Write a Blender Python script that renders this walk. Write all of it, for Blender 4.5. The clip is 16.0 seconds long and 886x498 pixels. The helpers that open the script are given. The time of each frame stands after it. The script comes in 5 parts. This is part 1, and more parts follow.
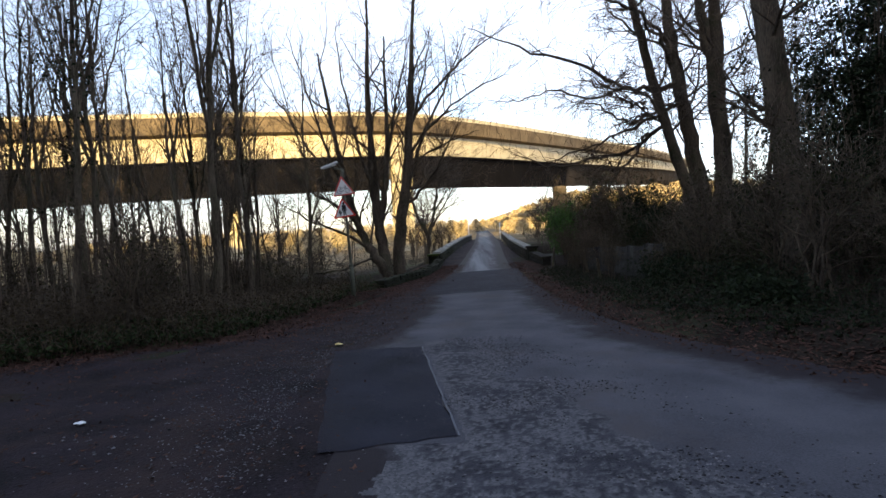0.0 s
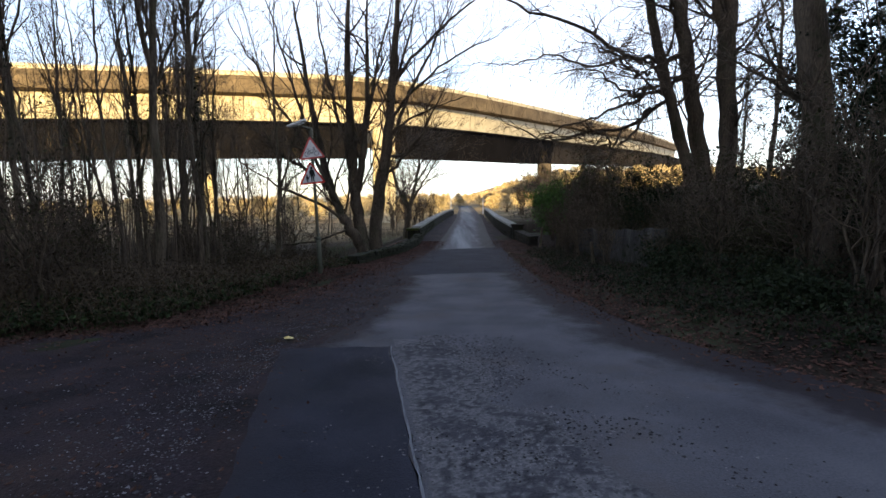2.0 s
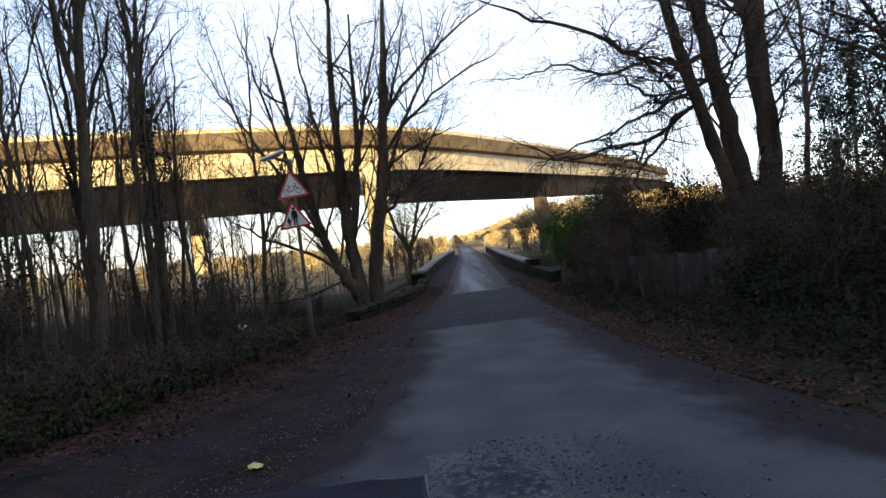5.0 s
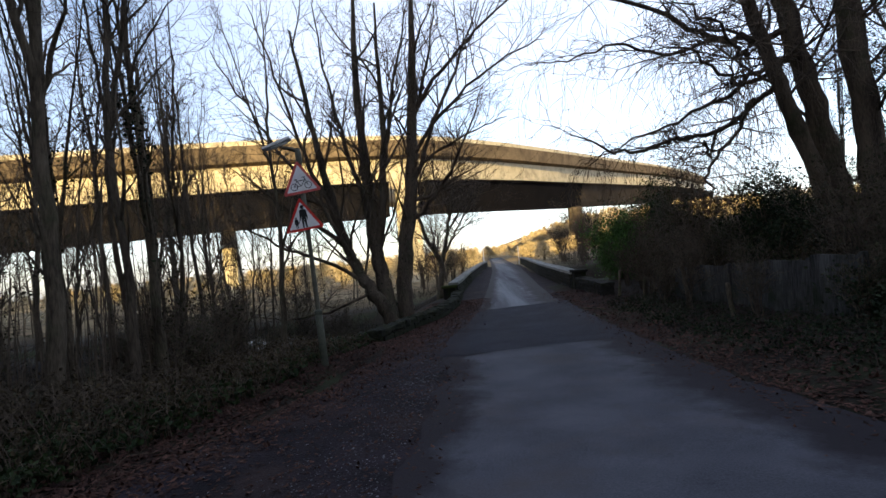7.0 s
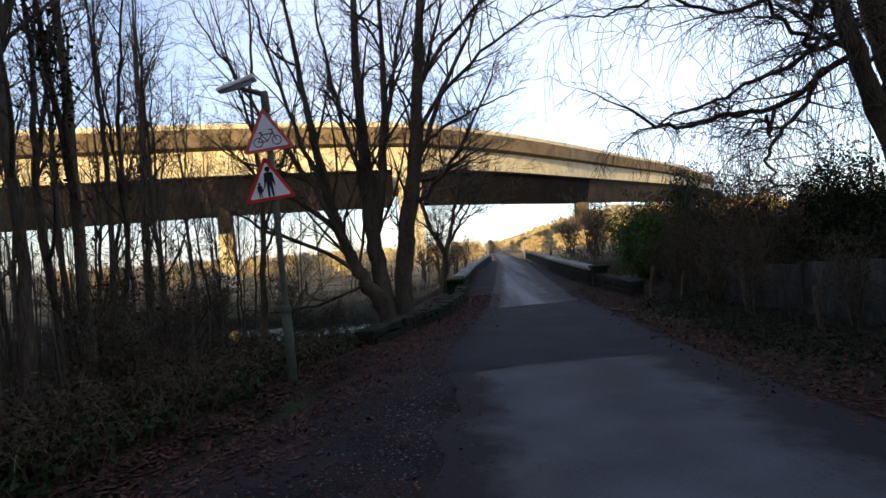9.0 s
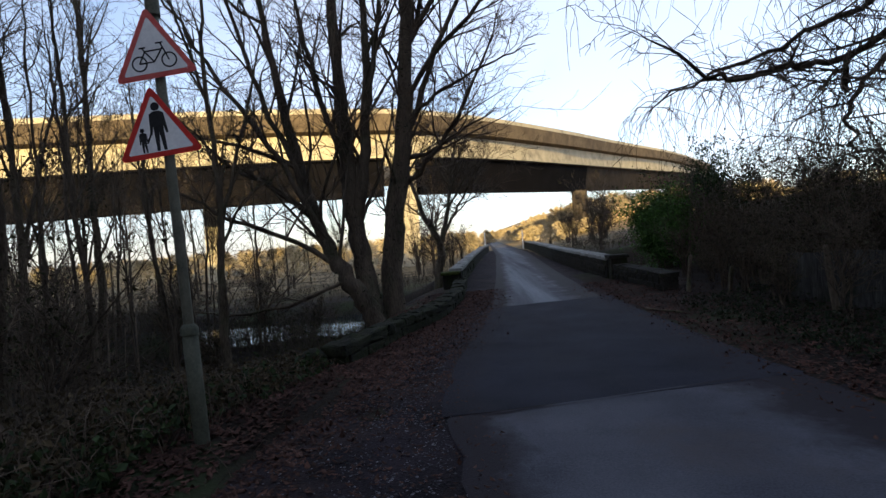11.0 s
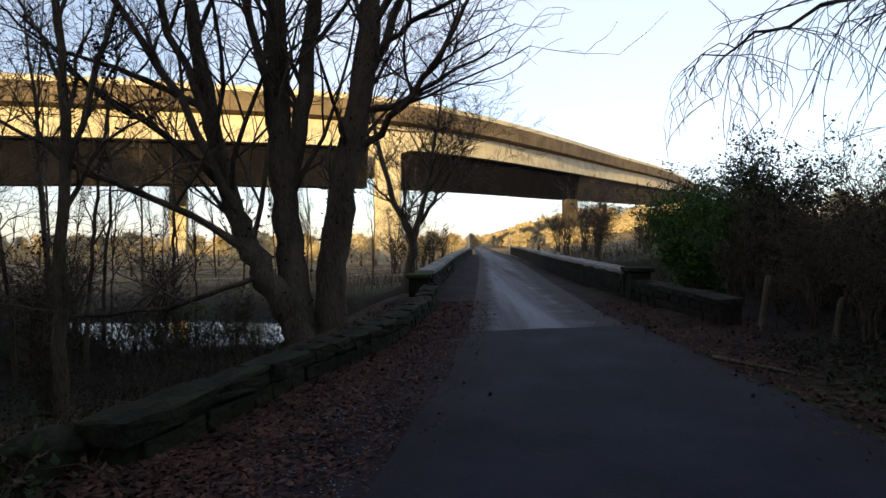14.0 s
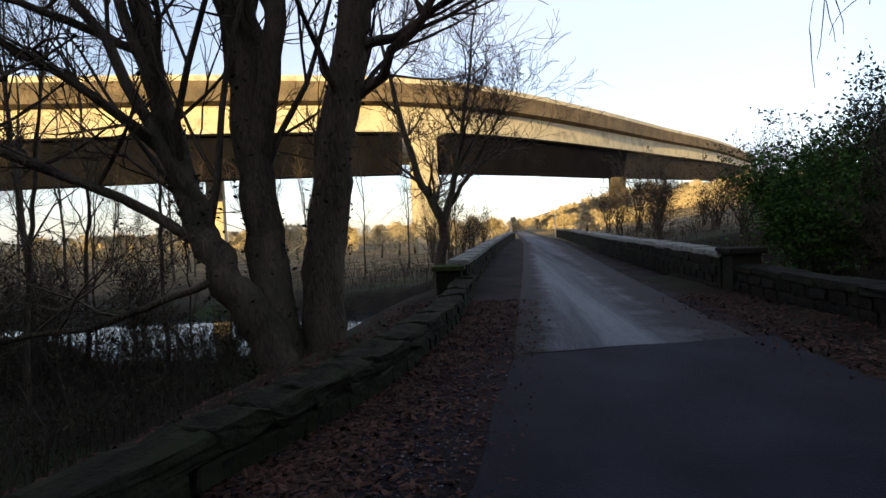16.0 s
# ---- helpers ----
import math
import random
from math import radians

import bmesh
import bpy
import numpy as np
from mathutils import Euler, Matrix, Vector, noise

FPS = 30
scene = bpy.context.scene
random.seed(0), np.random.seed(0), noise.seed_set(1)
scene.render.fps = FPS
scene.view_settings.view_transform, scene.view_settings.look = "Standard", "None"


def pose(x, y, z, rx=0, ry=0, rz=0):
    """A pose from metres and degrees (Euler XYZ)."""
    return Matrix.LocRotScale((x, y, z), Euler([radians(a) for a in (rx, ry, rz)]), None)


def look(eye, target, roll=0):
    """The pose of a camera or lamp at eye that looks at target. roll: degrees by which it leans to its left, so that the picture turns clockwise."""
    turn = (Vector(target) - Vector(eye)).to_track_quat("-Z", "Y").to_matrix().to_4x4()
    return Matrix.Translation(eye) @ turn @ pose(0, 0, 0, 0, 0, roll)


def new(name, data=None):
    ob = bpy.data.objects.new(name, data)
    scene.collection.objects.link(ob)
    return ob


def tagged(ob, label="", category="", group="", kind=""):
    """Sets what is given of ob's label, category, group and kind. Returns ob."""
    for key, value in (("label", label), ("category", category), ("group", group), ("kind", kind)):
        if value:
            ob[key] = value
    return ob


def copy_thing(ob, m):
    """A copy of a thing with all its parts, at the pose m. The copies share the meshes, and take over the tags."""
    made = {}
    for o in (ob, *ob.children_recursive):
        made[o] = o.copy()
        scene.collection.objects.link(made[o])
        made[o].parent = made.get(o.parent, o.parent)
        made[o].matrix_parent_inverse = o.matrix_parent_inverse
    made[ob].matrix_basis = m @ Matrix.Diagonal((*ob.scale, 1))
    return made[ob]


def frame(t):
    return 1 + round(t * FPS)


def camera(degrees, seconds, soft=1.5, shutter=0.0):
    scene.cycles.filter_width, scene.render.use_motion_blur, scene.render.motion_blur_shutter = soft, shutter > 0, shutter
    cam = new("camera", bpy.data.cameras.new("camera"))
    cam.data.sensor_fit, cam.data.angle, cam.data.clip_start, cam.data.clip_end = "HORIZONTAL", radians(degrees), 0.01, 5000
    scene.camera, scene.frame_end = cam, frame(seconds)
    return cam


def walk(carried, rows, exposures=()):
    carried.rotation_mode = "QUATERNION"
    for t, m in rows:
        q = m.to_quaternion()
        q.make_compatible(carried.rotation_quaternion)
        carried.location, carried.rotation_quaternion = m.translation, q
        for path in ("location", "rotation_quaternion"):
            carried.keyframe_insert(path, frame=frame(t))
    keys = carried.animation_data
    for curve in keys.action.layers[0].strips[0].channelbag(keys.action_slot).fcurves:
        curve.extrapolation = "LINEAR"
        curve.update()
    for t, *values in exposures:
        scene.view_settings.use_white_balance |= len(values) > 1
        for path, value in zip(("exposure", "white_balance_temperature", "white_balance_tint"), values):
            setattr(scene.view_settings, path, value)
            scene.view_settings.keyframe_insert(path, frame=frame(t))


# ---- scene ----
cam = camera(80.5, 16.0)
SKY_STRENGTH, SUN_STRENGTH = 0.15, 5.0
EXPOSURES = [(0, 1.6, 6250, 16), (4, 1.6, 6250, 16), (6.5, 1.32, 6150, 16), (8.5, 1.15, 6050, 16), (11, 1.02, 5980, 16), (12.5, 0.98, 6100, 16), (14.5, 0.98, 6300, 16), (16, 0.95, 6300, 16)]
PATH = [
    (0, (0.848, -0.409, 2.12), (0.765, 1.588, 2.043), -3.2),
    (0.5, (0.884, -0.127, 2.135), (0.644, 1.858, 2.093), -3.1),
    (1, (0.821, 0.354, 2.118), (0.624, 2.343, 2.185), -1.9),
    (1.5, (0.868, 0.893, 2.126), (0.694, 2.885, 2.079), -1.7),
    (2, (0.812, 1.458, 2.116), (0.8, 3.449, 1.936), -0.7),
    (2.5, (0.688, 2.044, 2.092), (0.752, 4.039, 1.975), -0.5),
    (3, (0.687, 2.568, 2.085), (0.619, 4.564, 1.989), -3.6),
    (3.5, (0.479, 3.164, 2.014), (0.492, 5.163, 1.957), -3.3),
    (4, (0.461, 3.581, 1.987), (0.435, 5.581, 1.987), -5.5),
    (6.5, (0.095, 6.181, 1.914), (0.138, 8.18, 1.862), -4.7),
    (7, (0.115, 6.828, 1.861), (0.006, 8.824, 1.901), -5.6),
    (7.5, (-0.012, 7.407, 1.82), (-0.022, 9.406, 1.858), -4.5),
    (8, (0.026, 7.998, 1.774), (-0.096, 9.993, 1.856), -4.9),
    (8.5, (-0.058, 8.644, 1.755), (-0.175, 10.64, 1.803), -3.9),
    (11, (-0.325, 12.125, 1.689), (-0.427, 14.123, 1.668), -4.6),
    (11.5, (-0.346, 12.805, 1.626), (-0.411, 14.804, 1.608), -5.2),
    (12, (-0.306, 13.45, 1.612), (-0.181, 15.446, 1.605), -2.1),
    (12.5, (-0.25, 14.37, 1.554), (-0.176, 16.368, 1.532), -2.3),
    (13, (-0.218, 15.107, 1.513), (-0.186, 17.105, 1.431), -1.5),
    (13.5, (-0.111, 15.949, 1.472), (-0.075, 17.948, 1.413), -4.6),
    (14, (-0.095, 16.763, 1.447), (-0.137, 18.763, 1.43), -0.3),
    (14.5, (-0.092, 17.507, 1.406), (-0.163, 19.505, 1.33), -1.2),
    (15, (-0.007, 18.213, 1.383), (-0.172, 20.203, 1.272), -0.6),
    (15.5, (-0.021, 19.03, 1.381), (-0.147, 21.025, 1.334), -3.9),
    (16, (0.014, 19.994, 1.369), (-0.191, 21.982, 1.305), -2.5),
]
walk(cam, [(t, look(eye, target, roll)) for t, eye, target, roll in PATH], EXPOSURES)

# ---- world and sun ----
SUN_ELEV, SUN_AZ = 13.0, 205.0   # degrees; azimuth of the sun, clockwise from +y
world = bpy.data.worlds.new("sky")
scene.world = world
world.use_nodes = True
wn = world.node_tree
sky = wn.nodes.new("ShaderNodeTexSky")
sky.sky_type = "NISHITA"
sky.sun_disc = False
sky.sun_elevation = radians(SUN_ELEV)
sky.sun_rotation = radians(SUN_AZ)
sky.air_density, sky.dust_density, sky.ozone_density = 1.0, 1.0, 1.2
veil, soft_noise, veil_range = wn.nodes.new("ShaderNodeMix"), wn.nodes.new("ShaderNodeTexNoise"), wn.nodes.new("ShaderNodeMapRange")
veil.data_type = "RGBA"
soft_noise.inputs["Scale"].default_value, soft_noise.inputs["Detail"].default_value = 1.3, 5
veil_range.inputs["From Min"].default_value, veil_range.inputs["From Max"].default_value = 0.38, 0.62
veil_range.inputs["To Min"].default_value, veil_range.inputs["To Max"].default_value = 0.02, 0.6
wn.links.new(soft_noise.outputs["Fac"], veil_range.inputs["Value"])
wn.links.new(veil_range.outputs["Result"], veil.inputs["Factor"])
wn.links.new(sky.outputs["Color"], veil.inputs["A"])
veil.inputs["B"].default_value = (3.75, 3.95, 4.2, 1)   # lit high cloud
wn.links.new(veil.outputs["Result"], wn.nodes["Background"].inputs["Color"])
wn.nodes["Background"].inputs["Strength"].default_value = SKY_STRENGTH
sun = new("sun", bpy.data.lights.new("sun", "SUN"))
sun.data.energy, sun.data.angle, sun.data.color = SUN_STRENGTH, radians(0.5), (1.0, 0.73, 0.27)
_a, _e = radians(SUN_AZ), radians(SUN_ELEV)
TO_SUN = Vector((math.sin(_a) * math.cos(_e), math.cos(_a) * math.cos(_e), math.sin(_e)))
sun.matrix_world = look(TO_SUN * 100, (0, 0, 0))


# ---- materials ----
def material(name, dark, light, scale=3.0, rough=0.85, bump=0.3, fine=40.0, metal=0.0, vary=0.0, stain=None, spec=0.12, dirt_and_shade=0.0, stretch=0.0, along=0.0):
    m = bpy.data.materials.new(name)
    m.use_nodes = True
    n, l = m.node_tree.nodes, m.node_tree.links
    b = n["Principled BSDF"]
    co = n.new("ShaderNodeTexCoord")
    big, small = n.new("ShaderNodeTexNoise"), n.new("ShaderNodeTexNoise")
    big.inputs["Scale"].default_value, small.inputs["Scale"].default_value = scale, fine
    big.inputs["Detail"].default_value, small.inputs["Detail"].default_value = 6, 4
    place = co.outputs["Object"]
    if stretch or along:
        mp = n.new("ShaderNodeMapping")
        mp.inputs["Scale"].default_value = (1.6 if along else 1, along or 1, stretch or 1)
        l.new(place, mp.inputs["Vector"])
        place = mp.outputs["Vector"]
    for t in (big, small):
        l.new(place, t.inputs["Vector"])
    add = n.new("ShaderNodeMath")
    add.operation = "MULTIPLY_ADD"
    add.inputs[1].default_value = 0.45
    l.new(small.outputs["Fac"], add.inputs[0])
    half = n.new("ShaderNodeMath")
    half.operation = "MULTIPLY"
    half.inputs[1].default_value = 0.6
    l.new(big.outputs["Fac"], half.inputs[0])
    l.new(half.outputs[0], add.inputs[2])
    ramp = n.new("ShaderNodeValToRGB")
    ramp.color_ramp.elements[0].position, ramp.color_ramp.elements[1].position = 0.36, 0.68
    ramp.color_ramp.elements[0].color, ramp.color_ramp.elements[1].color = (*dark, 1), (*light, 1)
    l.new(add.outputs[0], ramp.inputs["Fac"])
    out = ramp.outputs["Color"]
    if stain:
        colour, size, low, high = stain
        sn, sr, mix = n.new("ShaderNodeTexNoise"), n.new("ShaderNodeMapRange"), n.new("ShaderNodeMix")
        sn.inputs["Scale"].default_value, sn.inputs["Detail"].default_value = size, 8
        sn.inputs["Roughness"].default_value = 0.65
        l.new(place if along else co.outputs["Object"], sn.inputs["Vector"])
        sr.inputs["From Min"].default_value, sr.inputs["From Max"].default_value = low, high
        l.new(sn.outputs["Fac"], sr.inputs["Value"])
        mix.data_type = "RGBA"
        l.new(sr.outputs["Result"], mix.inputs["Factor"])
        l.new(out, mix.inputs["A"])
        mix.inputs["B"].default_value = (*colour, 1)
        out = mix.outputs["Result"]
    # Dirt towards the sheet's edges, with right-hand shade mixed in.
    if dirt_and_shade:
        at, dn, dr, dm = n.new("ShaderNodeAttribute"), n.new("ShaderNodeTexNoise"), n.new("ShaderNodeMapRange"), n.new("ShaderNodeMix")
        at.attribute_name = "edge"
        dn.inputs["Scale"].default_value, dn.inputs["Detail"].default_value, dn.inputs["Roughness"].default_value = 1.6, 9, 0.7
        l.new(co.outputs["Object"], dn.inputs["Vector"])
        less = n.new("ShaderNodeMath")
        less.operation = "SUBTRACT"
        l.new(dn.outputs["Fac"], less.inputs[0])
        l.new(at.outputs["Fac"], less.inputs[1])
        dr.inputs["From Min"].default_value, dr.inputs["From Max"].default_value = -0.12, 0.2
        dr.inputs["To Max"].default_value = dirt_and_shade
        l.new(less.outputs[0], dr.inputs["Value"])
        dm.data_type = "RGBA"
        l.new(dr.outputs["Result"], dm.inputs["Factor"])
        l.new(out, dm.inputs["A"])
        dm.inputs["B"].default_value = (0.022, 0.017, 0.019, 1)
        out = dm.outputs["Result"]
    if vary:
        geo, mr, hsv = n.new("ShaderNodeNewGeometry"), n.new("ShaderNodeMapRange"), n.new("ShaderNodeHueSaturation")
        l.new(geo.outputs["Random Per Island"], mr.inputs["Value"])
        mr.inputs["To Min"].default_value, mr.inputs["To Max"].default_value = 1 - vary, 1 + vary
        l.new(mr.outputs["Result"], hsv.inputs["Value"])
        l.new(out, hsv.inputs["Color"])
        out = hsv.outputs["Color"]
    l.new(out, b.inputs["Base Color"])
    b.inputs["Roughness"].default_value, b.inputs["Metallic"].default_value = rough, metal
    b.inputs["Specular IOR Level"].default_value = spec
    if bump:
        bp = n.new("ShaderNodeBump")
        bp.inputs["Strength"].default_value, bp.inputs["Distance"].default_value = bump, 0.06 if stretch else 0.02
        l.new(small.outputs["Fac"], bp.inputs["Height"])
        l.new(bp.outputs["Normal"], b.inputs["Normal"])
    return m


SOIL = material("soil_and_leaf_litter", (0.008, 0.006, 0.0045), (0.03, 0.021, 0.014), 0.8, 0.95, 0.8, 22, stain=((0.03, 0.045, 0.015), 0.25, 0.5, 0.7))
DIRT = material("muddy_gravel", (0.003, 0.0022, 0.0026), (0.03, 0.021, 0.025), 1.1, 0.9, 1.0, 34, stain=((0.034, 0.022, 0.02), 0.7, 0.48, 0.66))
OLD_TARMAC = material("worn_tarmac", (0.041, 0.04, 0.048), (0.098, 0.096, 0.108), 0.9, 0.85, 0.5, 60, stain=((0.07, 0.06, 0.06), 0.7, 0.52, 0.72), dirt_and_shade=0.95)
NEW_TARMAC = material("fresh_tarmac", (0.005, 0.0052, 0.01), (0.025, 0.0257, 0.039), 1.1, 0.8, 0.8, 70, dirt_and_shade=0.35, stain=((0.021, 0.021, 0.028), 0.7, 0.5, 0.72))
BRIDGE_TARMAC = material("bleached_tarmac", (0.06, 0.062, 0.072), (0.19, 0.194, 0.212), 0.8, 0.75, 0.4, 50, stain=((0.03, 0.03, 0.037), 0.55, 0.46, 0.64), dirt_and_shade=0.95, along=0.06)
CHIPS = material("loose_chippings", (0.026, 0.025, 0.029), (0.125, 0.12, 0.125), 5, 0.9, 0.3, 60, vary=0.85)
BARK = material("bark", (0.032, 0.024, 0.017), (0.16, 0.125, 0.087), 2.5, 0.95, 1.0, 30, stain=((0.05, 0.06, 0.025), 1.2, 0.5, 0.75), stretch=0.22)
BARK_DARK = material("dark_bark", (0.025, 0.0185, 0.0145), (0.13, 0.1, 0.07), 2.5, 0.95, 1.0, 30, stain=((0.03, 0.04, 0.016), 1.0, 0.52, 0.75), stretch=0.22)
TWIG = material("twigs", (0.045, 0.033, 0.024), (0.125, 0.092, 0.064), 4, 0.9, 0.0, 30, vary=0.3)
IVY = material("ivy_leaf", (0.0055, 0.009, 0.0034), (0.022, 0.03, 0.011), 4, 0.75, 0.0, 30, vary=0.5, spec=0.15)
LAUREL = material("laurel_leaf", (0.022, 0.05, 0.009), (0.072, 0.14, 0.027), 3, 0.75, 0.0, 30, vary=0.5, spec=0.15)
MOSSY_LEAF = material("ground_ivy_leaf", (0.009, 0.016, 0.005), (0.034, 0.048, 0.016), 3, 0.7, 0.0, 30, vary=0.5)
BRAMBLE = material("bramble", (0.02, 0.0145, 0.0085), (0.075, 0.054, 0.028), 3, 0.9, 0.0, 30, vary=0.5)
DEAD_LEAF = material("dead_leaf", (0.014, 0.0065, 0.0048), (0.085, 0.042, 0.029), 3, 0.8, 0.0, 30, vary=0.55)
STONE = material("weathered_stone", (0.006, 0.0052, 0.0045), (0.032, 0.028, 0.022), 2.2, 0.95, 0.9, 18, stain=((0.02, 0.026, 0.008), 1.5, 0.5, 0.66))
PALE_STONE = material("pale_coping_stone", (0.13, 0.125, 0.11), (0.38, 0.365, 0.335), 2.0, 0.9, 0.6, 22, stain=((0.07, 0.08, 0.04), 1.3, 0.5, 0.7))
OLIVE_LEAF = material("olive_leaf", (0.014, 0.0145, 0.007), (0.058, 0.054, 0.024), 3, 0.8, 0.0, 30, vary=0.5)
WALL_TOP = material("mossy_wall_top", (0.006, 0.006, 0.004), (0.03, 0.029, 0.017), 2.5, 0.95, 0.9, 24, stain=((0.022, 0.025, 0.011), 3.5, 0.5, 0.62))
MOSS = material("moss", (0.02, 0.028, 0.007), (0.06, 0.072, 0.018), 6, 0.95, 0.8, 60)
CONCRETE = material("concrete", (0.44, 0.38, 0.26), (0.64, 0.56, 0.4), 0.5, 0.85, 0.2, 6, stain=((0.26, 0.22, 0.17), 0.35, 0.52, 0.75))
# Brown tone carries the shade on the beam's slanted face.
BEAM_SHADE_CONCRETE = material("beam_shade_concrete", (0.1, 0.075, 0.05), (0.2, 0.15, 0.095), 0.4, 0.85, 0.2, 6, stain=((0.09, 0.07, 0.05), 0.3, 0.5, 0.7))
# Near-black: the shade on the girder is put into its colour.
GIRDER_SHADE = material("girder_shade_colour", (0.0035, 0.0033, 0.0042), (0.0095, 0.0088, 0.0105), 0.35, 0.9, 0.1, 5, spec=0.05)
GREY_SLAB = material("grey_slab", (0.01, 0.0095, 0.009), (0.085, 0.079, 0.073), 5, 0.9, 0.5, 30, stain=((0.02, 0.022, 0.014), 1.5, 0.45, 0.62), stretch=0.12)
POLE_GREY = material("galvanised_pole", (0.06, 0.058, 0.042), (0.13, 0.122, 0.09), 6, 0.55, 0.1, 60, metal=0.3)
POLE_GREEN = material("mossy_pole_sleeve", (0.035, 0.038, 0.026), (0.085, 0.085, 0.06), 5, 0.7, 0.2, 50)
SIGN_WHITE = material("sign_white", (0.62, 0.6, 0.58), (0.8, 0.78, 0.75), 3, 0.4, 0.0, 30)
SIGN_RED = material("sign_red", (0.42, 0.025, 0.02), (0.6, 0.045, 0.035), 4, 0.4, 0.0, 30)
SIGN_BLACK = material("sign_black", (0.01, 0.01, 0.01), (0.025, 0.025, 0.025), 4, 0.5, 0.0, 30)
WHITE_PAINT = material("white_paint", (0.6, 0.6, 0.58), (0.8, 0.8, 0.77), 3, 0.6, 0.1, 30)
LITTER = material("pale_litter", (0.6, 0.6, 0.6), (0.8, 0.8, 0.8), 8, 0.6, 0.0, 30)
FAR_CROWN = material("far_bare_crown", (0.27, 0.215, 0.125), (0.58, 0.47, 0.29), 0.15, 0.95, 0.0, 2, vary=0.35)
# Darker copy of the dead leaf; the bank's shade is in the colour.
SHADE_LEAF = material("shaded_dead_leaf", (0.007, 0.004, 0.0035), (0.04, 0.0195, 0.014), 3, 0.85, 0.0, 30, vary=0.6)
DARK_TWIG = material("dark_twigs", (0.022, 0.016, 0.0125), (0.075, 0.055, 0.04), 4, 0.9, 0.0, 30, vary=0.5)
# The shadow on the pier is mixed into this concrete, with paler blotches.
PIER_SHADE = material("pier_shade_concrete", (0.045, 0.036, 0.028), (0.1, 0.08, 0.06), 0.6, 0.9, 0.2, 8, stain=((0.2, 0.18, 0.15), 0.5, 0.56, 0.72))
# Lighter copy of the girder colour for the stretch beyond the shade.
GIRDER_LIT = material("girder_lit_colour", (0.028, 0.023, 0.019), (0.062, 0.05, 0.04), 0.35, 0.9, 0.1, 5, spec=0.05)
SIGN_PINK = material("faded_sign_red", (0.45, 0.07, 0.06), (0.62, 0.13, 0.11), 5, 0.5, 0.0, 30)


def meadow(m, start, end):
    """Let soil give way to dry grass across the valley."""
    n, l = m.node_tree.nodes, m.node_tree.links
    b = n["Principled BSDF"]
    co, sep, rng_y, grass, ramp, mix = [n.new("ShaderNode" + k) for k in ("TexCoord", "SeparateXYZ", "MapRange", "TexNoise", "ValToRGB", "Mix")]
    l.new(co.outputs["Object"], sep.inputs[0])
    l.new(sep.outputs["Y"], rng_y.inputs["Value"])
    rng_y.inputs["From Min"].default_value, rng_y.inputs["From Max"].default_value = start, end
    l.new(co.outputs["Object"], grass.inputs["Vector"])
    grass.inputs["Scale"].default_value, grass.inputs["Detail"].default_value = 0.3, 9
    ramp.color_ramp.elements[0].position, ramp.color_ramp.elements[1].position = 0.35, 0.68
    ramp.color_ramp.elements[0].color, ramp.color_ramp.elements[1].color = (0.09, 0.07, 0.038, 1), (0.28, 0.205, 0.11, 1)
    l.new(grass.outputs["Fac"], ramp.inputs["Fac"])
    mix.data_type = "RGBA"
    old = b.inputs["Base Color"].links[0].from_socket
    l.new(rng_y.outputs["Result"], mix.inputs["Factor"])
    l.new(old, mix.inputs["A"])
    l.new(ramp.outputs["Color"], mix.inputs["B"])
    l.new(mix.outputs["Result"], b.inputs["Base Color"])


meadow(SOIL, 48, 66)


def flaked_tarmac():
    """Crusts of dark tarmac over pale chippings, by the sheet's own relief."""
    m = material("flaked_tarmac", (0.016, 0.0155, 0.019), (0.058, 0.056, 0.066), 4, 0.9, 0.6, 60)
    n, l = m.node_tree.nodes, m.node_tree.links
    b = n["Principled BSDF"]
    at, cell, ramp, mix = n.new("ShaderNodeAttribute"), n.new("ShaderNodeTexVoronoi"), n.new("ShaderNodeValToRGB"), n.new("ShaderNodeMix")
    at.attribute_name = "crust"
    cell.inputs["Scale"].default_value = 45
    l.new(n["Texture Coordinate"].outputs["Object"], cell.inputs["Vector"])
    ramp.color_ramp.elements[0].color, ramp.color_ramp.elements[1].color = (0.05, 0.048, 0.054, 1), (0.135, 0.131, 0.136, 1)
    l.new(cell.outputs["Color"], ramp.inputs["Fac"])
    mix.data_type = "RGBA"
    old = b.inputs["Base Color"].links[0].from_socket
    l.new(at.outputs["Fac"], mix.inputs["Factor"])
    l.new(ramp.outputs["Color"], mix.inputs["A"])
    l.new(old, mix.inputs["B"])
    l.new(mix.outputs["Result"], b.inputs["Base Color"])
    return m


FLAKED = flaked_tarmac()
WATER = bpy.data.materials.new("river_water")
WATER.use_nodes = True
_b = WATER.node_tree.nodes["Principled BSDF"]
_b.inputs["Base Color"].default_value = (0.02, 0.025, 0.025, 1)
_b.inputs["Roughness"].default_value = 0.06
_nz, _bp = WATER.node_tree.nodes.new("ShaderNodeTexNoise"), WATER.node_tree.nodes.new("ShaderNodeBump")
_nz.inputs["Scale"].default_value, _bp.inputs["Strength"].default_value, _bp.inputs["Distance"].default_value = 2.5, 0.25, 0.05
WATER.node_tree.links.new(_nz.outputs["Fac"], _bp.inputs["Height"])
WATER.node_tree.links.new(_bp.outputs["Normal"], _b.inputs["Normal"])


# ---- mesh helpers ----
def mesh_object(name, verts, faces, mat, parent=None, label="", smooth=False):
    me = bpy.data.meshes.new(name)
    me.from_pydata([tuple(v) for v in verts], [], faces)
    me.materials.append(mat)
    if smooth:
        me.polygons.foreach_set("use_smooth", [True] * len(me.polygons))
    ob = new(name, me)
    if parent:
        ob.parent = parent
    if label:
        ob["label"] = label
    return ob


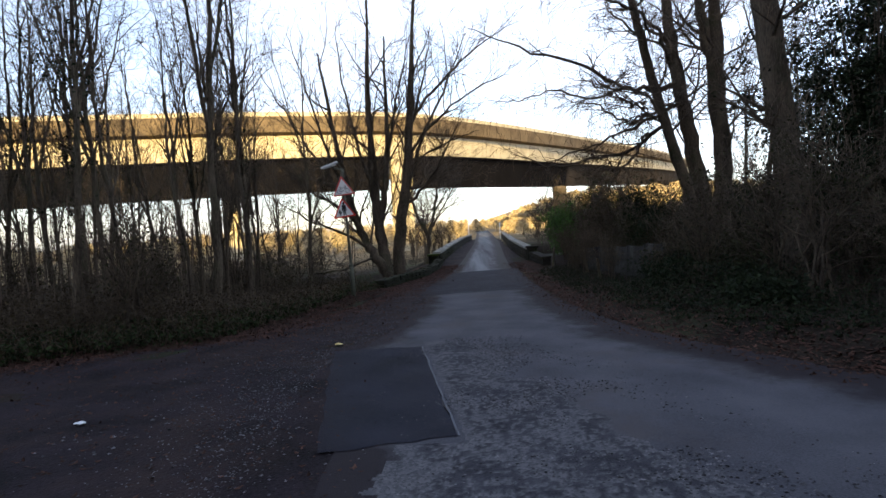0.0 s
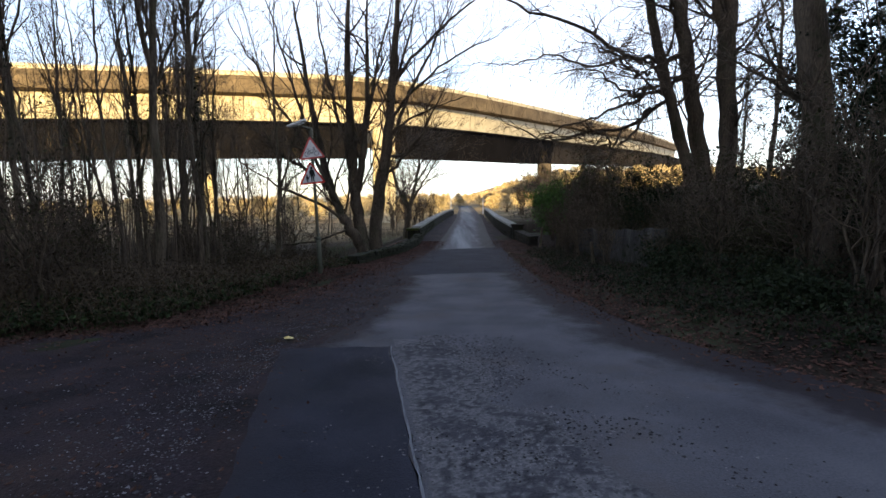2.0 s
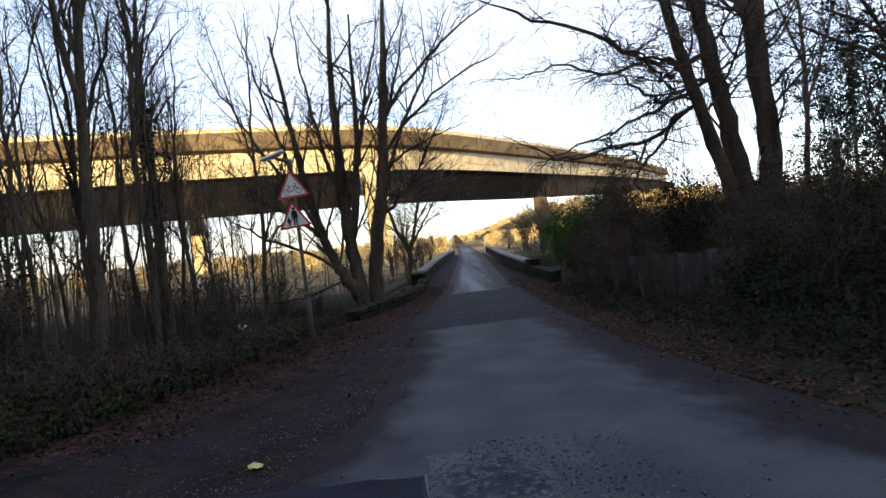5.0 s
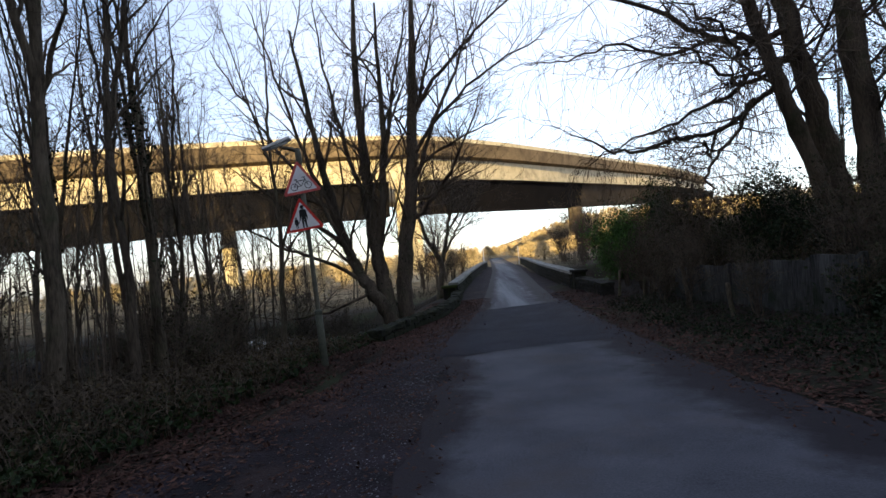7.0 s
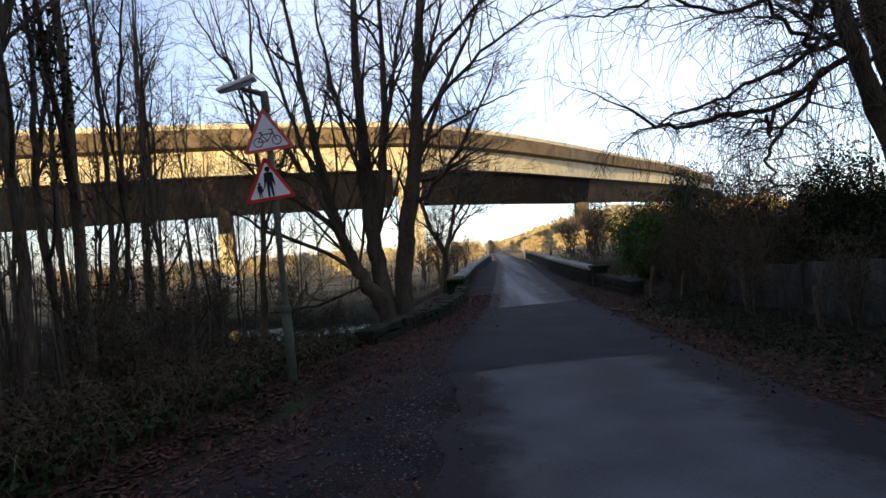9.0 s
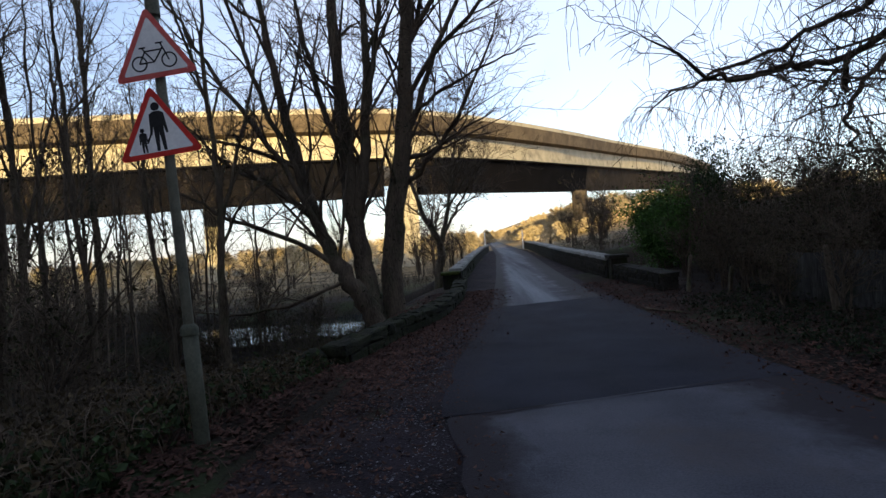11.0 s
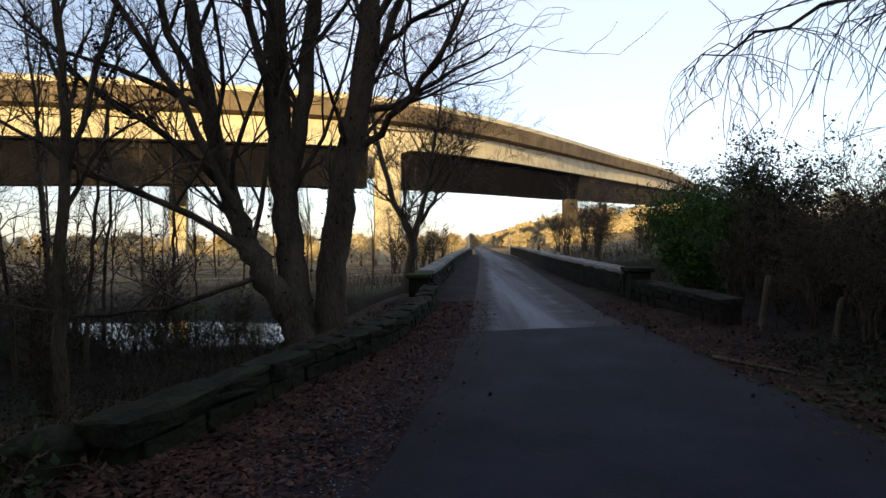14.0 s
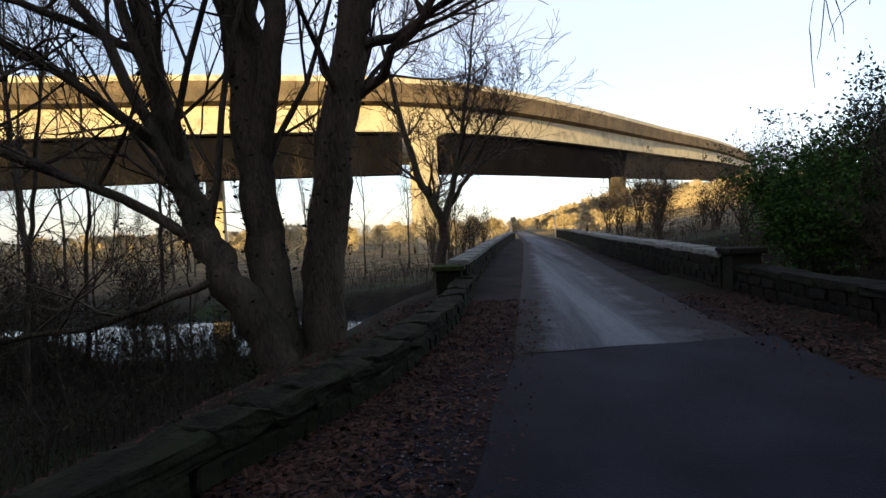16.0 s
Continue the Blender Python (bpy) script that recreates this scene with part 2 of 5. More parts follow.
def part(name, bm, mat, parent=None, label="", smooth=False):
    me = bpy.data.meshes.new(name)
    bm.normal_update()
    bm.to_mesh(me)
    bm.free()
    me.materials.append(mat)
    if smooth:
        me.polygons.foreach_set("use_smooth", [True] * len(me.polygons))
    ob = new(name, me)
    if parent:
        ob.parent = parent
    if label:
        ob["label"] = label
    return ob


def add_box(bm, centre, size, rot=None, bevel=0.0):
    m = Matrix.Translation(centre) @ (rot.to_4x4() if rot else Matrix()) @ Matrix.Diagonal((*size, 1))
    got = bmesh.ops.create_cube(bm, size=1.0, matrix=m)
    if bevel:
        edges = list({e for v in got["verts"] for e in v.link_edges})
        bmesh.ops.bevel(bm, geom=edges, offset=bevel, segments=2, affect="EDGES", profile=0.6)
    return bm


def box(name, centre, size, mat, parent=None, label="", rz=0.0, bevel=0.0):
    bm = bmesh.new()
    add_box(bm, centre, size, Matrix.Rotation(rz, 3, "Z"), bevel)
    return part(name, bm, mat, parent, label)


def tube(V, F, pts, rads, n, lumps=0.0):
    """Append a tapered tube along pts to the lists V and F."""
    base, count = len(V), len(pts)
    for i, p in enumerate(pts):
        d = (pts[min(i + 1, count - 1)] - pts[max(i - 1, 0)]).normalized()
        a = d.cross(Vector((0.31, 0.95, 0.05)))
        if a.length < 0.05:
            a = d.cross(Vector((1, 0, 0)))
        a.normalize()
        b = d.cross(a)
        for k in range(n):
            w = 2 * math.pi * k / n
            out = a * math.cos(w) + b * math.sin(w)
            V.append(p + out * rads[i] * (1 + lumps * noise.noise((p + out * rads[i] * 2) * 2.2) + 0.5 * lumps * noise.noise(p * 6 + out * 2)) if lumps else p + out * rads[i])
    for i in range(count - 1):
        for k in range(n):
            k2 = (k + 1) % n
            F.append((base + i * n + k, base + i * n + k2, base + (i + 1) * n + k2, base + (i + 1) * n + k))
    F.append(tuple(base + (count - 1) * n + k for k in range(n)))


def smooth_line(keys, steps):
    """A rounded line through keys (x, y, z, radius), as points and radii."""
    k = [Vector(p) for p in keys]
    k = [k[0] * 2 - k[1]] + k + [k[-1] * 2 - k[-2]]
    pts, rads = [], []
    for i in range(1, len(k) - 2):
        for s in range(steps):
            u = s / steps
            q = 0.5 * (2 * k[i] + (k[i + 1] - k[i - 1]) * u + (2 * k[i - 1] - 5 * k[i] + 4 * k[i + 1] - k[i + 2]) * u * u + (3 * k[i] - k[i - 1] - 3 * k[i + 1] + k[i + 2]) * u ** 3)
            pts.append(q.to_3d())
            rads.append(max(q.w, 0.004))
    pts.append(k[-2].to_3d())
    rads.append(k[-2].w)
    return pts, rads


# ---- trees ----
class Tree:
    """Collects the tubes of one tree: trunk, branches and twigs."""

    def __init__(self, seed):
        self.r = random.Random(seed)
        self.boughs, self.branch, self.twig = [], ([], []), ([], [])
        self.fine = 0.0038

    def bough(self, keys, level=0, steps=5, wobble=0.03):
        keys = [k if len(k) == 4 else (*k, 0.05) for k in keys]
        pts, rads = smooth_line(keys, steps)
        pts = [p + Vector((self.r.gauss(0, wobble), self.r.gauss(0, wobble), self.r.gauss(0, wobble))) * (0 if i in (0,) else 1) for i, p in enumerate(pts)]
        store = ([], [])
        self.boughs.append(("limb" if level or self.boughs else "trunk", store))
        tube(*store, pts, rads, 14 if level == 0 else 7, 0.22 if level == 0 else 0.12)
        return pts, rads

    def spray(self, p, d, length, rad, level, droop=0.0, kids=5, spread=0.7, lift=0.25):
        r = self.r
        n = 5 if level > 1 else 6
        pts, rads, q, dd = [p], [rad], p.copy(), d.normalized()
        for i in range(1, n + 1):
            dd = (dd + Vector((r.gauss(0, 0.16), r.gauss(0, 0.16), r.gauss(0, 0.13) + lift * 0.25 - droop * 0.3 * i / n))).normalized()
            q = q + dd * (length / n)
            pts.append(q.copy())
            rads.append(rad * (1 - 0.78 * i / n) + self.fine * 0.58)
        tube(*(self.branch if level <= 1 else self.twig), pts, rads, 5 if level <= 1 else 3)
        if level >= 4 or length < 0.22:
            return
        for k in range(kids):
            i = min(n, max(1, int(1 + (k + r.random()) * n / kids)))
            dirn = (pts[i] - pts[i - 1]).normalized()
            side = Vector((r.gauss(0, 1), r.gauss(0, 1), r.gauss(0, 0.7)))
            side = (side - dirn * side.dot(dirn)).normalized()
            self.spray(pts[i], dirn * (1 - 0.35 * spread) + side * spread, length * r.uniform(0.42, 0.66), max(rads[i] * 0.6, self.fine), level + 1, droop, kids - (1 if level > 1 else 0), spread, lift)

    def sprout(self, pts, rads, count, start, length, spread=0.8, up=0.4, droop=0.0, level=1, kids=5, bias=Vector((0, 0, 0))):
        r = self.r
        for k in range(count):
            u = start + (1 - start) * (k + r.random()) / count
            i = max(1, min(len(pts) - 1, int(u * (len(pts) - 1))))
            dirn = (pts[i] - pts[i - 1]).normalized()
            w = r.uniform(0, 2 * math.pi)
            side = Vector((math.cos(w), math.sin(w), up * r.uniform(0.2, 1.4))) + bias
            self.spray(pts[i], dirn * (1 - spread) + side * spread, length * r.uniform(0.6, 1.15) * (1.15 - 0.55 * u), min(rads[i] * 0.55, 0.06), level, droop, kids, 0.72, 0.2)

    def build(self, label, bark=None, where=None, group=""):
        root = new("tree")
        root.empty_display_size = 0.3
        if where:
            root.matrix_basis = where
        tagged(root, label, "tree", group)
        bark = bark or BARK
        inv = root.matrix_basis.inverted() if where else Matrix()
        for name, (V, F), mat in [(n, vf, bark) for n, vf in self.boughs] + [("branch_spray", self.branch, bark), ("twig_spray", self.twig, TWIG)]:
            if V:
                ob = mesh_object(name, [inv @ v for v in V], F, mat, root, smooth=True)
                if name.endswith("spray"):
                    ob["kind"] = "stuff"
        return root


def leaf_cloud(name, points, size, mat, rng, parent=None, label="", flat=0.0, long=1.6):
    """Many small folded leaves at points."""
    V, F = [], []
    for p in points:
        s = size * rng.uniform(0.6, 1.3)
        a = Vector((rng.gauss(0, 1), rng.gauss(0, 1), rng.gauss(0, 1) * (1 - flat))).normalized()
        up = Vector((rng.gauss(0, 1) * (1 - flat), rng.gauss(0, 1) * (1 - flat), rng.gauss(0, 1) + flat * 6))
        b = a.cross(up)
        if b.length < 1e-4:
            continue
        b.normalize()
        nrm = a.cross(b)
        i = len(V)
        V += [p - a * s * long * 0.5, p + b * s * 0.45 + nrm * s * 0.18, p + a * s * long * 0.5, p - b * s * 0.45 + nrm * s * 0.18]
        F += [(i, i + 1, i + 2), (i, i + 2, i + 3)]
    return mesh_object(name, V, F, mat, parent, label)


# ---- ground ----
def lerp_table(v, table):
    return float(np.interp(v, [a for a, _ in table], [b for _, b in table]))


ROAD_Z = [(-20, 0.95), (-0.4, 0.36), (9, 0.0), (18, -0.2), (26, -0.2), (33, -0.1), (60, 0.3), (110, 0.4), (400, 2)]
ROAD_L = [(-20, -2.2), (0, -0.6), (3, -0.2), (4.3, -0.4), (8.8, -1.45), (9.6, -1.1), (11.4, -0.75), (13.4, -0.62), (17.2, -0.5), (18.2, -0.8), (20.5, -0.7), (23.2, -0.25), (26.8, 0.17), (37.5, 0.83), (58, 1.9), (107, 3.4), (170, 5)]
ROAD_R = [(-20, 10.5), (1, 7.4), (5.7, 5.5), (7.4, 4.74), (9.3, 4.05), (13.7, 3.5), (20, 3.45), (27, 3.5), (36, 3.85), (58, 5.0), (90, 6.3), (107, 7.0), (170, 9)]
VERGE_L = [(-20, -16), (5, -11), (9.4, -6.6), (10.7, -4.1), (13.3, -3.25), (16, -2.65), (20, -2.2), (24.3, -1.5), (28.8, -0.75), (32, -0.5), (60, 1.3), (107, 3.0), (170, 4.6)]
WALL_L = [(20.5, -2.64), (23.1, -2.05), (24.2, -1.65), (25.4, -1.3), (28.8, -0.85), (31.5, -0.8), (33, -0.75)]
road_z = lambda y: lerp_table(y, ROAD_Z)
road_l = lambda y: lerp_table(y, ROAD_L)
road_r = lambda y: lerp_table(y, ROAD_R)
verge_l = lambda y: lerp_table(y, VERGE_L)
ease = lambda v: (lambda u: u * u * (3 - 2 * u))(min(1.0, max(0.0, v)))
WATER_Z, UNSEEN_RIDGE = -2.35, 36.0
RIVER_Y = 40.8


def ground_z(x, y):
    z = road_z(y)
    left, right = verge_l(y) - x, x - road_r(y)
    if left > 0:
        near = ease((17 - y) / 6)
        z += near * (0.25 * ease(left / 2.5)) - (1 - near) * 1.6 * ease((left - 0.9) / 4.5) + 0.22 * ease((left + 0.2) / 0.6) * ease((22 - y) / 5) * (1 - near)
    if right > 0:
        z += (0.34 - 0.2 * ease((y - 12) / 8)) * ease((right - 0.15) / 1.3) + 0.6 * ease((right - 3.5) / 8)
    river = abs(y - RIVER_Y - 0.12 * x) / 5.8
    if y > 20:
        z = z - (z + 3.2) * (1 - ease((river - 0.4) / 0.8)) if river < 1.4 else z
        z = z - 0.35 * ease((left - 6) / 10) * ease((y - 24) / 6) if left > 0 else z
    z += 1.1 * ease((-10.8 - x) / 2.5) * ease((y - 26) / 3) * ease((37 - y) / 3)
    # Hill behind the walk, never in view: added to block sun and sky.
    if y < -9:
        z += UNSEEN_RIDGE * ease((-9 - y) / 44)
    if y > 105:
        z += (1.0 + 10 * ease((x - 5) / 60)) * ease((y - 150) / 150)
    z += 3.2 * ease((x - 14) / 26) * ease((y - 5) / 25)
    z += 0.05 * noise.noise((x * 0.7, y * 0.7, 0)) * (1 if left > 0.3 or right > 0.3 else 0.15)
    return z


def axis(stops):
    out = []
    for a, b, step in stops:
        v = a
        while v < b - 1e-6:
            out.append(v)
            v += step
    return out + [stops[-1][1]]


gx = axis([(-2500, -300, 220), (-300, -60, 20), (-60, -14, 2), (-14, 14, 0.35), (14, 60, 2), (60, 300, 20), (300, 2500, 220)])
gy = axis([(-2500, -120, 170), (-120, -20, 5), (-20, 2, 1), (2, 52, 0.4), (52, 120, 2.5), (120, 420, 20), (420, 4000, 300)])
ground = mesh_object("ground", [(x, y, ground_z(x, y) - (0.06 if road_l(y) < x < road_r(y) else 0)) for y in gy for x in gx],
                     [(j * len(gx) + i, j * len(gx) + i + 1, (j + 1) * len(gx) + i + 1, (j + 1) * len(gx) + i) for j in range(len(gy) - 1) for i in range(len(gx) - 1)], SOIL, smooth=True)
tagged(ground, "dark soil and leaf litter under winter woods", "ground", kind="structure")


def strip(name, y0, y1, left, right, mat, lift, label, category, step=0.5, across=8, parent=None, skew=0.0, camber=0.0):
    """A sheet between two lines of the plan, laid over the ground."""
    ys = axis([(y0, y1, step)])
    V, F = [], []
    for y in ys:
        a, b = left(y), right(y)
        for i in range(across + 1):
            u = i / across
            yy = y + skew * (u - 0.5)
            V.append((a + (b - a) * u, yy, road_z(yy) + lift + camber * (1 - (2 * u - 1) ** 2) + 0.012 * noise.noise((a + (b - a) * u, yy, 3))))
    n = across + 1
    for j in range(len(ys) - 1):
        for i in range(across):
            F.append((j * n + i, j * n + i + 1, (j + 1) * n + i + 1, (j + 1) * n + i))
    ob = mesh_object(name, V, F, mat, parent, smooth=True)
    edge = ob.data.attributes.new("edge", "FLOAT", "POINT")
    # Margin dirt; its wider reach from the right also paints shade.
    edge.data.foreach_set("value", [min((x - left(y)) * 0.9, (right(y) - x) * 0.5) for x, y, _ in V])
    return tagged(ob, label, category, kind="structure")


BAND_N, BAND_F = 18.1, 26.8
ragged = lambda f, s, k: (lambda y: f(y) + s * noise.noise((y * 1.3, k, 0)) + 0.5 * s * noise.noise((y * 4.1, k, 1)))
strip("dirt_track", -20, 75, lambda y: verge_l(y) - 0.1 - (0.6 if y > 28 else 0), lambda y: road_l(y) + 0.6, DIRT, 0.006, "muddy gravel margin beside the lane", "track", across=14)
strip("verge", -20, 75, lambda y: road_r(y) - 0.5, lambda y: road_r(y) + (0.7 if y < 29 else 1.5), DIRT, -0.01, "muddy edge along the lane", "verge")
road = strip("road", -20, BAND_N, ragged(road_l, 0.25, 1), ragged(road_r, 0.1, 5), OLD_TARMAC, 0.02, "worn grey tarmac lane with cracked surface", "road", across=40, skew=0.8)
strip("road_band", BAND_N, BAND_F, ragged(road_l, 0.08, 2), ragged(road_r, 0.08, 6), NEW_TARMAC, 0.024, "newer dark tarmac section of the lane", "road", across=30, skew=0.8)
strip("bridge_road", BAND_F, 170, ragged(road_l, 0.05, 3), lambda y: road_r(y) - 0.25, BRIDGE_TARMAC, 0.02, "pale worn tarmac across the stone bridge", "road", step=0.8, across=24, skew=0.6)

strip("road_seam", BAND_N - 0.035, BAND_N + 0.015, lambda y: road_l(y) + 0.5, lambda y: road_r(y) - 0.6, OLD_TARMAC, 0.028, "thin worn seam across the lane", "road", step=0.05, across=30, skew=0.8)


def open_edge(i, n):
    return 0.25 + 1.2 * i / n


def patch(name, corners, mat, lift, label, n=14):
    c = [Vector(p) for p in corners]
    V, F = [], []
    for j in range(n + 1):
        for i in range(n + 1):
            u, v = i / n, j / n
            p = c[0] * (1 - u) * (1 - v) + c[1] * u * (1 - v) + c[2] * u * v + c[3] * (1 - u) * v
            e = 0.05 if i in (0, n) or j in (0, n) else 0.0
            x, y = p.x + e * noise.noise((p.x * 3, p.y * 3, 9)), p.y + e * noise.noise((p.x * 3, p.y * 3, 4))
            V.append((x, y, road_z(y) + lift + 0.012 * noise.noise((x, y, 3))))
    F = [(j * (n + 1) + i, j * (n + 1) + i + 1, (j + 1) * (n + 1) + i + 1, (j + 1) * (n + 1) + i) for j in range(n) for i in range(n)]
    ob = mesh_object(name, V, F, mat, smooth=True)
    edge = ob.data.attributes.new("edge", "FLOAT", "POINT")
    edge.data.foreach_set("value", [open_edge(i, n) for j in range(n + 1) for i in range(n + 1)])
    return tagged(ob, label, "road", kind="structure")


patch("road_patch", [(-0.55, 4.05), (0.68, 4.35), (-0.04, 8.9), (-1.6, 8.85)], NEW_TARMAC, 0.027, "square dark tarmac repair patch in the lane")
patch("road_seam", [(0.685, 4.35), (0.71, 4.36), (-0.015, 8.92), (-0.035, 8.9)], BRIDGE_TARMAC, 0.031, "thin pale worn edge of the repair patch")


def worn_lane():
    """The flaked stretch beside the repair patch: a fine sheet with real relief."""
    right = [(0.8, 3.9), (2.4, 3.15), (3.74, 2.55), (4.5, 2.2), (5.2, 1.85), (6.4, 1.42), (7.6, 1.2), (8.8, 1.05), (9.5, 0.5)]
    step, x0, x1, y0, y1 = 0.03, -0.5, 3.6, 1.0, 9.4
    nx, ny = int((x1 - x0) / step), int((y1 - y0) / step)
    V, crust, F = [], [], []
    inside = []
    for j in range(ny + 1):
        y = y0 + j * step
        for i in range(nx + 1):
            x = x0 + i * step
            edge_l = 0.74 - (y - 4.35) * 0.154 if y > 4.2 else 0.1
            rag = 0.28 * noise.noise((x * 1.4, y * 1.1, 2)) + 0.14 * noise.noise((x * 5, y * 5, 6))
            depth = min(lerp_table(y, right) + rag - x, (x - edge_l + (0.0 if y > 4.2 else 0.9 * rag)) * (1 if y > 4.2 else 0.4), (y1 - y) * 0.5)
            n1 = 0.75 * noise.noise((x * 12, y * 9, 1)) + 0.8 * noise.noise((x * 21, y * 21, 4)) + 0.7 * noise.noise((x * 2.2, y * 1.8, 8))
            c = min(1.0, max(0.0, 0.5 + 3.5 * (n1 - 0.05)))
            c = c * min(1.0, max(0.0, 0.25 + depth / 0.2))
            inside.append(depth > 0)
            crust.append(c)
            V.append((x, y, road_z(y) + 0.024 + 0.012 * noise.noise((x, y, 3)) + 0.007 * c * min(1.0, max(0.0, depth / 0.1)) + 0.003 * noise.noise((x * 40, y * 40, 0))))
    w = nx + 1
    for j in range(ny):
        for i in range(nx):
            q = (j * w + i, j * w + i + 1, (j + 1) * w + i + 1, (j + 1) * w + i)
            if all(inside[k] for k in q):
                F.append(q)
    ob = mesh_object("road_worn", V, F, FLAKED, smooth=True)
    ob.data.attributes.new("crust", "FLOAT", "POINT").data.foreach_set("value", crust)
    bm = bmesh.new()
    bm.from_mesh(ob.data)
    bmesh.ops.delete(bm, geom=[v for v in bm.verts if not v.link_faces], context="VERTS")
    bm.to_mesh(ob.data)
    bm.free()
    return tagged(ob, "flaking tarmac with pale chippings showing through", "road", kind="structure")


worn_lane()
water = mesh_object("water", [(-300, 10, WATER_Z), (300, 10, WATER_Z), (300, 90, WATER_Z), (-300, 90, WATER_Z)], [(0, 1, 2, 3)], WATER)
tagged(water, "dark reflecting river below the bridge", "river", kind="structure")

# ---- viaduct ----
NEAR_LINE = [(-150, 52, 7.0), (-110, 62, 8.0), (-59.5, 77.0, 9.2), (-35, 84.5, 9.8), (-10.4, 93.8, 10.2), (5, 106.5, 10.6), (24.2, 130, 11.4), (48.2, 165.8, 13.3), (83.5, 214.7, 15.3), (130, 290, 18)]


def line_points(keys, steps=6):
    pts, _ = smooth_line([(*k, 1.0) for k in keys], steps)
    return pts


def sweep(name, line, profile, mat, parent=None, label="", closed=True, trim=None):
    """Sweep a profile of (across, up) along a line; across points away from the walker."""
    V, F, n = [], [], len(profile)
    idx = [i for i in range(len(line)) if trim is None or trim(line[i])]
    for i in idx:
        d = line[min(i + 1, len(line) - 1)] - line[max(i - 1, 0)]
        nrm = Vector((-d.y, d.x, 0)).normalized()
        for a, u in profile:
            V.append(line[i] + nrm * a + Vector((0, 0, u)))
    for i in range(len(idx) - 1):
        for k in range(n if closed else n - 1):
            k2 = (k + 1) % n
            F.append((i * n + k, i * n + k2, (i + 1) * n + k2, (i + 1) * n + k))
    if closed and idx:
        F.append(tuple(range(n)))
        F.append(tuple((len(idx) - 1) * n + k for k in reversed(range(n))))
    return mesh_object(name, V, F, mat, parent, label)


def offset_line(line, across, up):
    out = []
    for i, p in enumerate(line):
        d = line[min(i + 1, len(line) - 1)] - line[max(i - 1, 0)]
        nrm = Vector((-d.y, d.x, 0)).normalized()
        out.append(p + nrm * across + Vector((0, 0, up)))
    return out


near_line = line_points(NEAR_LINE, 10)
far_line = offset_line(near_line, 3.2, 0.0)
viaduct = tagged(new("near_viaduct"), "deep-girdered road viaduct crossing the valley, shade in its colour", "viaduct")
PIER_A = Vector((-10.0, 95.0, 0))


def gap(p):
    return (p.to_2d() - PIER_A.to_2d()).length > 2.6


# Shade colour up to the second pier, lit colour beyond it.
for side, paint in ((lambda p: p.x < PIER_A.x and gap(p), GIRDER_SHADE), (lambda p: PIER_A.x < p.x < 29.5 and gap(p), GIRDER_SHADE), (lambda p: p.x > 26.5, GIRDER_LIT)):
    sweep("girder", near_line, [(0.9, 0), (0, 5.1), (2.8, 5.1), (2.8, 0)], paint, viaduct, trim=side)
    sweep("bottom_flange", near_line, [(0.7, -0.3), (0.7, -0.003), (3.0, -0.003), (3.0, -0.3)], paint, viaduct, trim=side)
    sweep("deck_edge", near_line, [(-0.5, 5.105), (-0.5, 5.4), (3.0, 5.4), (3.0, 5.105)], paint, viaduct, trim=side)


def pier(name, x, y, top, wide, deep, rz, mat, parent, head=0.0):
    bm = bmesh.new()
    z0 = ground_z(x, y) - 1.0
    add_box(bm, (x, y, (top + z0) / 2), (wide, deep, top - z0), Matrix.Rotation(rz, 3, "Z"), 0.12)
    ob = part(name, bm, mat, parent)
    return ob


pier("pier", PIER_A.x, PIER_A.y, 15.6, 3.5, 2.4, 0.45, CONCRETE, viaduct)
pier("pier", 25.2, 131.5, 11.1, 2.7, 2.2, 0.3, PIER_SHADE, viaduct)

far_viaduct = tagged(new("far_viaduct"), "sunlit concrete viaduct with edge beam browned for shade", "viaduct")
sweep("web", far_line, [(0.9, 2.4), (0.9, 10.0), (8.5, 10.0), (8.5, 2.4)], CONCRETE, far_viaduct)
sweep("edge_beam", far_line, [(0.8, 10.005), (-0.3, 10.4), (-0.3, 13.1), (0.1, 13.1), (0.1, 12.5), (10, 12.5), (10, 10.005)], BEAM_SHADE_CONCRETE, far_viaduct)
sweep("parapet", far_line, [(-0.25, 13.103), (-0.2, 13.9), (0.0, 13.9), (0.0, 13.103)], CONCRETE, far_viaduct)
for x, y in ((-40.0, 92.0),):
    pier("pier", x, y, 12.1, 2.2, 2.0, 0.3, CONCRETE, far_viaduct)


# ---- stone bridge and walls ----
rng = random.Random(4)


def stone_mesh(size, seed):
    r = random.Random(seed)
    bm = bmesh.new()
    add_box(bm, (0, 0, 0), size, None, 0.02)
    for v in bm.verts:
        v.co += Vector((r.gauss(0, 0.008), r.gauss(0, 0.008), r.gauss(0, 0.008)))
    me = bpy.data.meshes.new("stone")
    bm.to_mesh(me)
    bm.free()
    me.materials.append(STONE)
    return me


STONES = [stone_mesh((w, 0.3, h), i) for i, (w, h) in enumerate(((0.42, 0.17), (0.3, 0.17), (0.52, 0.17), (0.36, 0.17)))]


